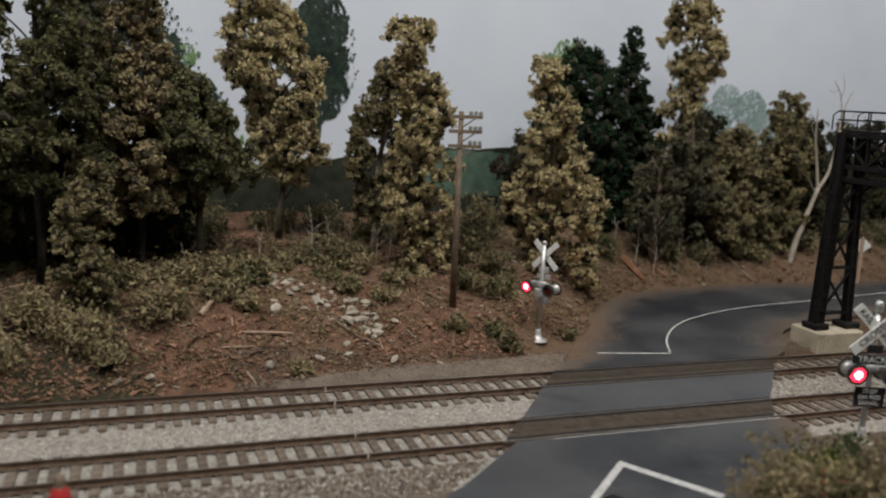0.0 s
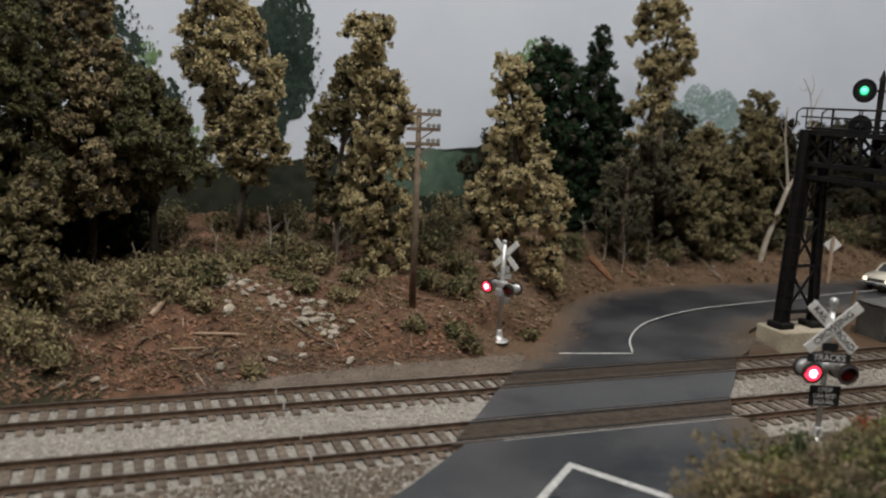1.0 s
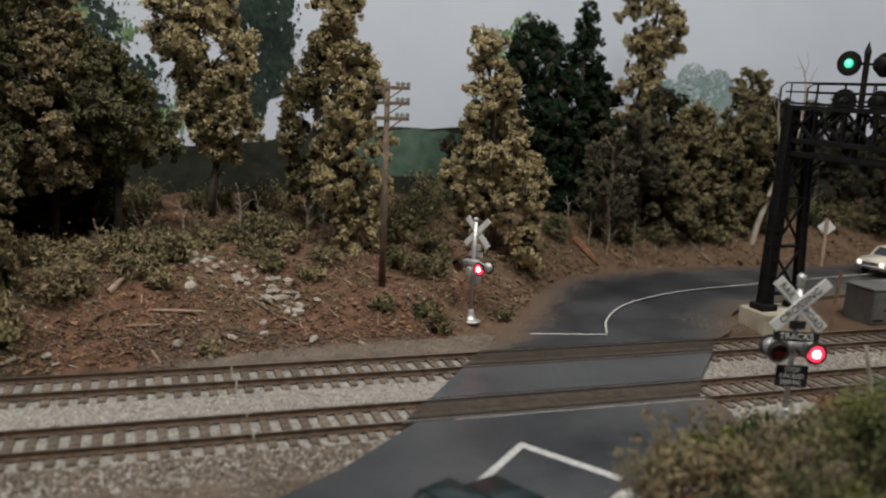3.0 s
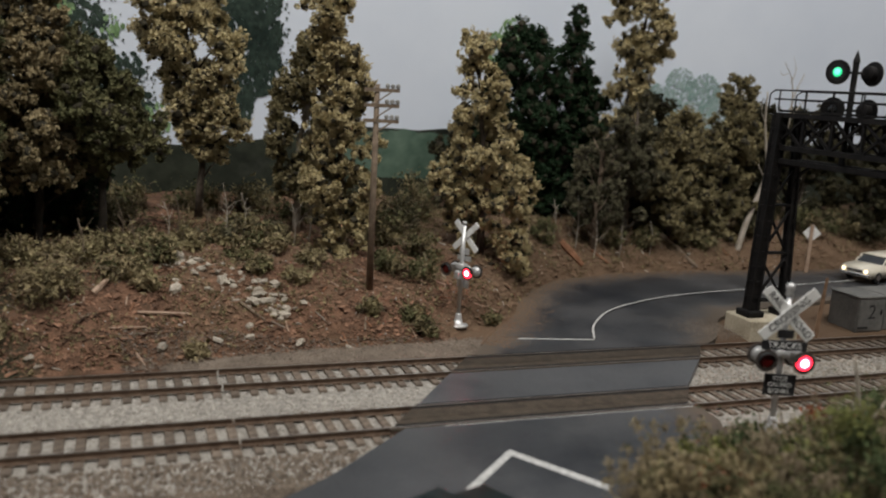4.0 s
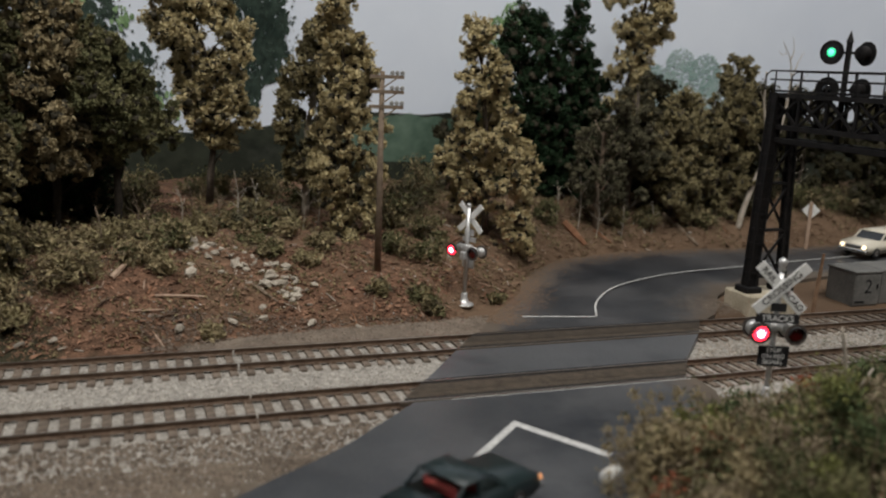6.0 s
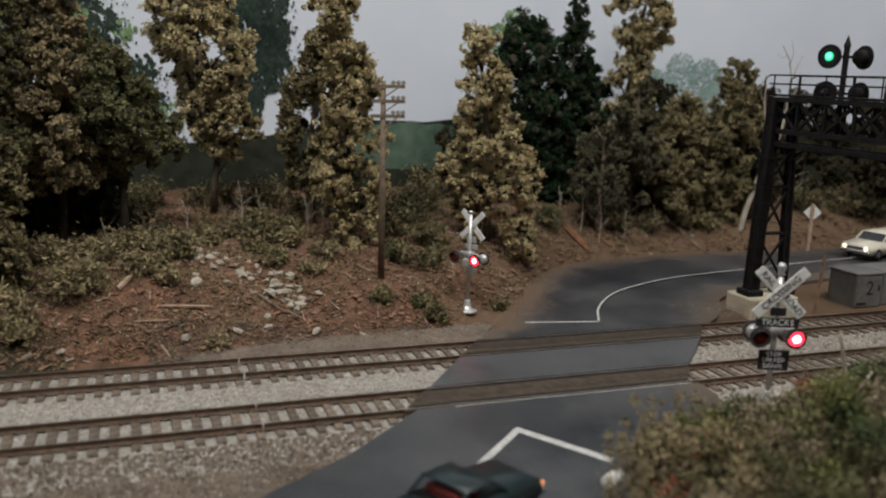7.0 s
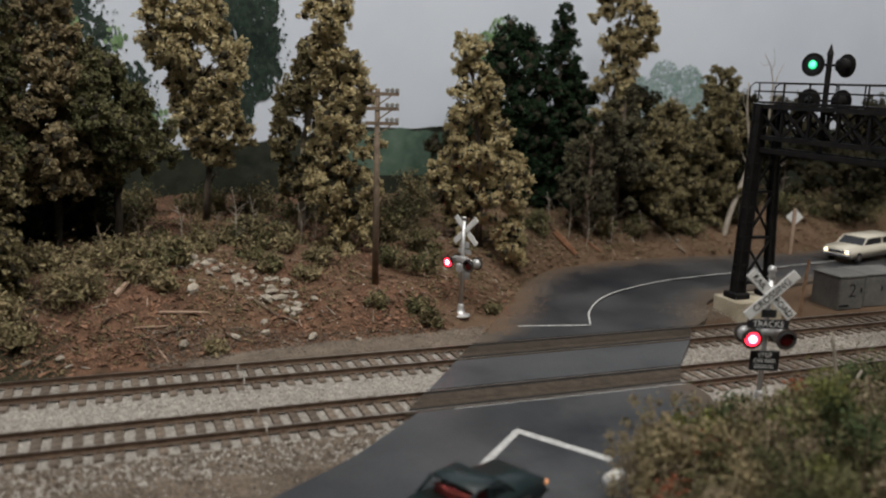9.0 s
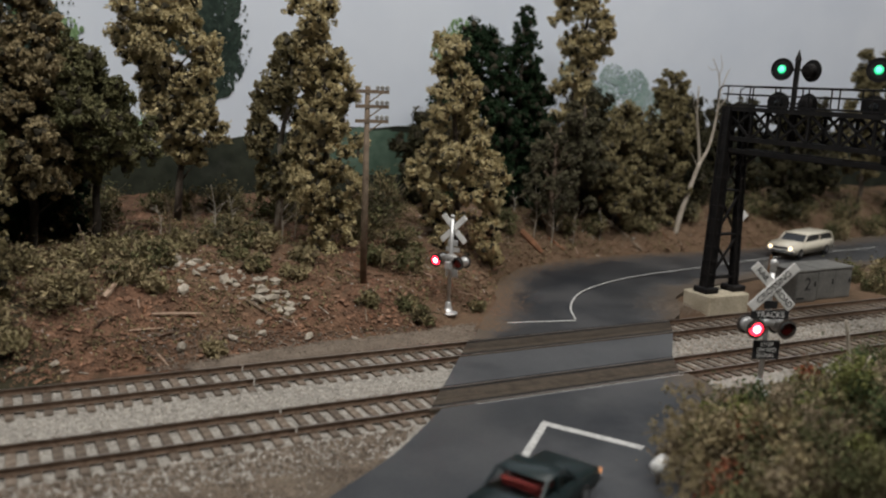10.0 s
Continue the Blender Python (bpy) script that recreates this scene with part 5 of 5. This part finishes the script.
                if lit:
                    bm = bmesh.new()
                    lathe(bm, [(0.34, 0.055), (0.34, 0.062), (0.05, 0.064)], 22, turn)
                    part("lens_rim", bm, M_GLASS, hd)


signal_bridge()

# ---- roadside things ----
th = thing("utility_pole", "weathered brown wooden utility pole with three crossarms", "utility pole", 6.5, 10.2, Z(6.5, 10.2), 0, "", 0, -0.5)
H = 9.6 - Z(6.5, 10.2)
bm = bmesh.new()
tube(bm, [(0, 0, -0.3), (0, 0, H * 0.5), (0, 0, H)], [0.15, 0.13, 0.1], 10)
part("pole", bm, M_POLE, th, smooth=True)
for z in (H - 0.22, H - 0.82, H - 1.42):
    bm = bmesh.new()
    bar(bm, (-0.5, 0.03, z), (0.85, -0.23, z), 0.12, 0.14)
    arm = part("crossarm", bm, M_POLE, th)
    for dx in (0.38, 0.58, 0.78):
        bm = bmesh.new()
        lathe(bm, [(0.04, 0.05), (0.04, 0.09), (0.09, 0.1), (0.09, 0.2), (0.04, 0.25)], 8, Matrix.Translation((dx, -0.07 - dx * 0.19, z)))
        part("insulator", bm, M_GREY, arm, "small grey insulator")
    bm = bmesh.new()
    bar(bm, (0, -0.1, z - 0.45), (0.55, -0.2, z - 0.05), 0.05)
    part("brace", bm, M_POLE, th)

th = thing("road_sign", "white diamond road sign on a wooden post", "road sign", 34.4, 15.9, 0.3, -25)
bm = bmesh.new()
box(bm, -0.09, -0.06, -0.3, 0.09, 0.06, 2.9, 0.01)
part("post", bm, M_WOOD, th)
bm = bmesh.new()
box(bm, -0.37, -0.02, -0.37, 0.37, 0.02, 0.37, 0.01)
pl = part("panel", bm, M_WHITE, th, "white diamond panel")
pl.matrix_basis = mm(0.05, 0.1, 2.4, 0, 45, 0)
twig("wooden_post", "leaning orange-brown wooden post beside the track", "post", (25.9, 5.95, -0.4), (26.1, 5.95, 2.5), 0.1, M_BROWNPOST)
for x0, x1, y0 in ((28.4, 30.0, 6.2), (30.15, 32.8, 6.35)):
    th = thing("equipment_cabinet", "grey steel trackside equipment cabinet in dull paint", "cabinet", x0, y0, -0.3, 0, "trackside cabinets")
    w = x1 - x0
    bm = bmesh.new()
    box(bm, 0, 0, 0.12, w, 1.7, 1.72, 0.04)
    bd2 = part("body", bm, M_CABINET, th)
    bm = bmesh.new()
    box(bm, -0.05, -0.05, 1.72, w + 0.05, 1.75, 1.82, 0.03)
    part("lid", bm, M_CABINET, th)
    for a in (0.1, w - 0.5):
        bm = bmesh.new()
        box(bm, a, 0.1, 0.0, a + 0.4, 1.6, 0.12)
        part("skid", bm, M_INK, th)
    for a, b in ((0.06, w / 2 - 0.03), (w / 2 + 0.03, w - 0.06)) if w > 2 else ((0.06, w - 0.06),):
        bm = bmesh.new()
        box(bm, a, -0.02, 0.2, b, 0.0, 1.66, 0.008)
        d = part("door", bm, M_CABINET, th)
        bm = bmesh.new()
        box(bm, b - 0.18, -0.06, 0.95, b - 0.12, -0.02, 1.2)
        part("handle", bm, M_INK, d)
    if w < 2:
        bm = bmesh.new()
        box(bm, 0.1, -0.034, 0.3, 0.7, -0.021, 0.4)
        part("mark", bm, M_INK, th, "dark painted bar")
        lettering("2", 0.95, M_INK, th, mm(0.85, -0.026, 1.05, 90), "numeral")

th = thing("mailbox", "small white roadside mailbox on a pale post", "mailbox", 7.4, -7.5, -0.4, 30)
bm = bmesh.new()
box(bm, -0.05, -0.05, 0, 0.05, 0.05, 0.85)
part("post", bm, M_PALEBARK, th)
bm = bmesh.new()
lathe(bm, [(0.11, -0.32), (0.17, -0.29), (0.17, 0.29), (0.11, 0.32)], 14, Matrix.Translation((0, 0, 0.94)) @ Matrix.Rotation(radians(90), 4, "Y"))
part("box", bm, M_WHITE, th, smooth=True)
branchy("pale dead branch standing in the thicket", 14.4, -7.6, -0.3, [([(0, 0, 0), (-0.1, 0, 1.8), (-0.35, 0.05, 3.3), (-0.55, 0.1, 4.1)], 0.09, 0.04), ([(-0.15, 0, 2.0), (0.5, -0.1, 3.0)], 0.07, 0.03)], M_PALEBARK)

# figurine beside the near track
bm = bmesh.new()
lathe(bm, [(0.24, 0.0), (0.27, 0.7), (0.26, 1.15), (0.2, 1.42), (0.13, 1.52), (0.11, 1.56), (0.13, 1.64), (0.11, 1.76), (0.04, 1.83)], 16)
for f in bm.faces:
    f.material_index = 1 if f.calc_center_median().z > 1.5 else 0
fig = tagged(part("figurine", bm, [M_FIGRED, M_POLE], None, smooth=True), "small plain red figurine with a brown head", "figurine")
fig.matrix_world = mm(-7.9, -3.32, -0.42, 4, 0, 0)


# ---- cars ----
def car(label, x, y, z, rz, paint, L, hood, wagon, lit, seats, scale=1.0):
    """Heads along +x of its own; origin under the middle."""
    th = thing("car", label, "car", x, y, z, rz, "cars")
    th.matrix_world = th.matrix_world @ Matrix.Scale(scale, 4)
    w = 0.88
    bm = bmesh.new()
    h = L / 2
    side = [(-h, 0.35), (-h - 0.03, 0.75), (-h + 0.1, 0.98), (-h + 1.0, 1.0), (h - hood, 0.99), (h - 0.15, 0.9), (h + 0.02, 0.78), (h, 0.4), (h - 0.3, 0.28), (-h + 0.3, 0.28)]
    ra = [bm.verts.new((a, -w, b)) for a, b in side]
    rb = [bm.verts.new((a, w, b)) for a, b in side]
    n = len(side)
    for i in range(n):
        bm.faces.new((ra[i], ra[(i + 1) % n], rb[(i + 1) % n], rb[i]))
    bm.faces.new(ra[::-1]), bm.faces.new(rb)
    bmesh.ops.recalc_face_normals(bm, faces=bm.faces[:])
    bmesh.ops.bevel(bm, geom=[e for e in bm.edges], offset=0.06, segments=2, affect="EDGES")
    body = part("body", bm, paint, th, smooth=True)
    f0, f1, r1, r0 = h - hood, h - hood - 0.55, -h + (0.35 if wagon else 1.35), -h + (0.1 if wagon else 0.8)
    top = 1.45
    # roof with pillars and dark glass below it
    bm = bmesh.new()
    q = [bm.verts.new(v) for v in ((f1, -w + 0.16, top), (r1, -w + 0.16, top), (r1, w - 0.16, top), (f1, w - 0.16, top))]
    p = [bm.verts.new(v) for v in ((f1 + 0.05, -w + 0.1, top - 0.1), (r1 - 0.05, -w + 0.1, top - 0.1), (r1 - 0.05, w - 0.1, top - 0.1), (f1 + 0.05, w - 0.1, top - 0.1))]
    bm.faces.new(q), bm.faces.new(p[::-1])
    for i in range(4):
        bm.faces.new((q[i], p[i], p[(i + 1) % 4], q[(i + 1) % 4]))
    bmesh.ops.recalc_face_normals(bm, faces=bm.faces[:])
    bmesh.ops.bevel(bm, geom=bm.edges[:], offset=0.045, segments=2, affect="EDGES")
    part("roof", bm, paint, th, smooth=True)
    for s in (-1, 1):
        for a, b in ((f0, f1), (r0, r1), ((f1 + r1) / 2, (f1 + r1) / 2)):
            bm = bmesh.new()
            bar(bm, (a, s * (w - 0.07), 0.95), (b, s * (w - 0.14), top - 0.06), 0.07)
            part("pillar", bm, paint, th)
    bm = bmesh.new()
    lo = [bm.verts.new(v) for v in ((f0 - 0.03, -w + 0.11, 0.96), (r0 + 0.03, -w + 0.11, 0.96), (r0 + 0.03, w - 0.11, 0.96), (f0 - 0.03, w - 0.11, 0.96))]
    hi = [bm.verts.new(v) for v in ((f1 - 0.02, -w + 0.2, top - 0.07), (r1 + 0.02, -w + 0.2, top - 0.07), (r1 + 0.02, w - 0.2, top - 0.07), (f1 - 0.02, w - 0.2, top - 0.07))]
    for i in range(4):
        bm.faces.new((lo[i], lo[(i + 1) % 4], hi[(i + 1) % 4], hi[i]))
    part("glazing", bm, M_REDGLASS if seats else M_GLASS, th, "car window glass")
    if seats:
        for a in (f1 - 0.45, f1 - 1.05):
            bm = bmesh.new()
            box(bm, a, -0.62, 0.85, a + 0.22, 0.62, 1.24, 0.06)
            part("seat", bm, M_REDSEAT, th, "red bench seat")
        for s in (-0.35, 0.4):
            bm = bmesh.new()
            bar(bm, (f0 + 0.02, s, 1.01), (f0 - 0.12, s + 0.35, 1.09), 0.03)
            part("wiper", bm, M_CHROME, th)
    for a in (h - 0.95, -h + 1.0):
        for s in (-1, 1):
            bm = bmesh.new()
            lathe(bm, [(0.2, -0.1), (0.31, -0.1), (0.34, -0.05), (0.34, 0.06), (0.3, 0.1), (0.2, 0.1)], 18, Matrix.Translation((a, s * (w - 0.08), 0.33)) @ FACE)
            wh = part("wheel", bm, M_TYRE, th, smooth=True)
            bm = bmesh.new()
            lathe(bm, [(0.19, -0.115), (0.19, 0.115)], 14, Matrix.Translation((a, s * (w - 0.08), 0.33)) @ FACE)
            part("hubcap", bm, M_CHROME, wh)
    for a in (h + 0.04, -h - 0.05):
        bm = bmesh.new()
        box(bm, a - 0.07, -w - 0.02, 0.4, a + 0.07, w + 0.02, 0.54, 0.03)
        part("bumper", bm, M_CHROME, th, "chrome bumper")
    bm = bmesh.new()
    box(bm, h - 0.02, -0.48, 0.58, h + 0.03, 0.48, 0.76, 0.01)
    part("grille", bm, M_CHROME, th)
    for s in (-1, 1):
        bm = bmesh.new()
        lathe(bm, [(0.11, 0), (0.1, 0.05), (0.04, 0.07)], 14, Matrix.Translation((h - 0.01, s * 0.66, 0.68)) @ Matrix.Rotation(radians(90), 4, "Y"))
        part("headlight", bm, M_HEADLAMP if lit else M_CHROME, th, "lit warm headlight" if lit else "")
        if not lit:
            bm = bmesh.new()
            box(bm, h - 0.12, s * 0.84 - 0.05, 0.66, h + 0.03, s * 0.84 + 0.05, 0.8, 0.02)
            part("parking_light", bm, M_AMBER, th, "small amber parking light")
        bm = bmesh.new()
        box(bm, -h - 0.06, s * 0.7 - 0.1, 0.62, -h, s * 0.7 + 0.1, 0.8, 0.02)
        part("tail_light", bm, M_LENS, th)


M_REDGLASS = bpy.data.materials.new("clear_glass")
M_REDGLASS.use_nodes = True
b = M_REDGLASS.node_tree.nodes["Principled BSDF"]
b.inputs["Transmission Weight"].default_value, b.inputs["Roughness"].default_value, b.inputs["IOR"].default_value = 1.0, 0.03, 1.05
b.inputs["Base Color"].default_value = (0.6, 0.65, 0.65, 1)
car("cream white station wagon with its headlights on", 38.2, 14.2, 0.38, 194, M_CARW, 5.4, 1.35, True, True, False)
car("dark green saloon car with red seats waiting at the stop line", 3.55, -7.6, 0.0, 27, M_CARG, 4.3, 1.45, False, False, True, 0.88)


# ---- motion: the flashing lamps slide in and out of their lenses ----
SWITCH = [0.07, 0.68, 1.37, 2.0, 2.6, 3.32, 3.93, 4.63, 5.25, 5.93, 6.6, 7.26, 7.9, 8.55, 9.22, 9.88]


def flash(ob, m, k_lamp, lit_first):
    """lit_first: lit from the start to the first switch, then by turns."""
    on, off = (Matrix.Translation(m.translation * S) @ m.to_3x3().to_4x4() @ Matrix.Translation((0, 0, d * k_lamp * S)) for d in (0.215, 0.085))
    rows, lit = [(0.0, on if lit_first else off)], lit_first
    for t in SWITCH:
        k = round(t * FPS) + (1 if lit else -1)  # the old lamp dies away a moment after the new one lights
        rows.append((k / FPS, on if lit else off))
        lit = not lit
        rows.append(((k + 1) / FPS, on if lit else off))
    rows.append((10.0, on if lit else off))
    walk(ob, rows)


def motions():
    for (side, face), (ob, m, k_lamp) in near_bulbs.items():
        flash(ob, m, k_lamp, side * -face < 0)
    for (side, face), (ob, m, k_lamp) in far_bulbs.items():
        flash(ob, m, k_lamp, side * -face < 0)


motions()
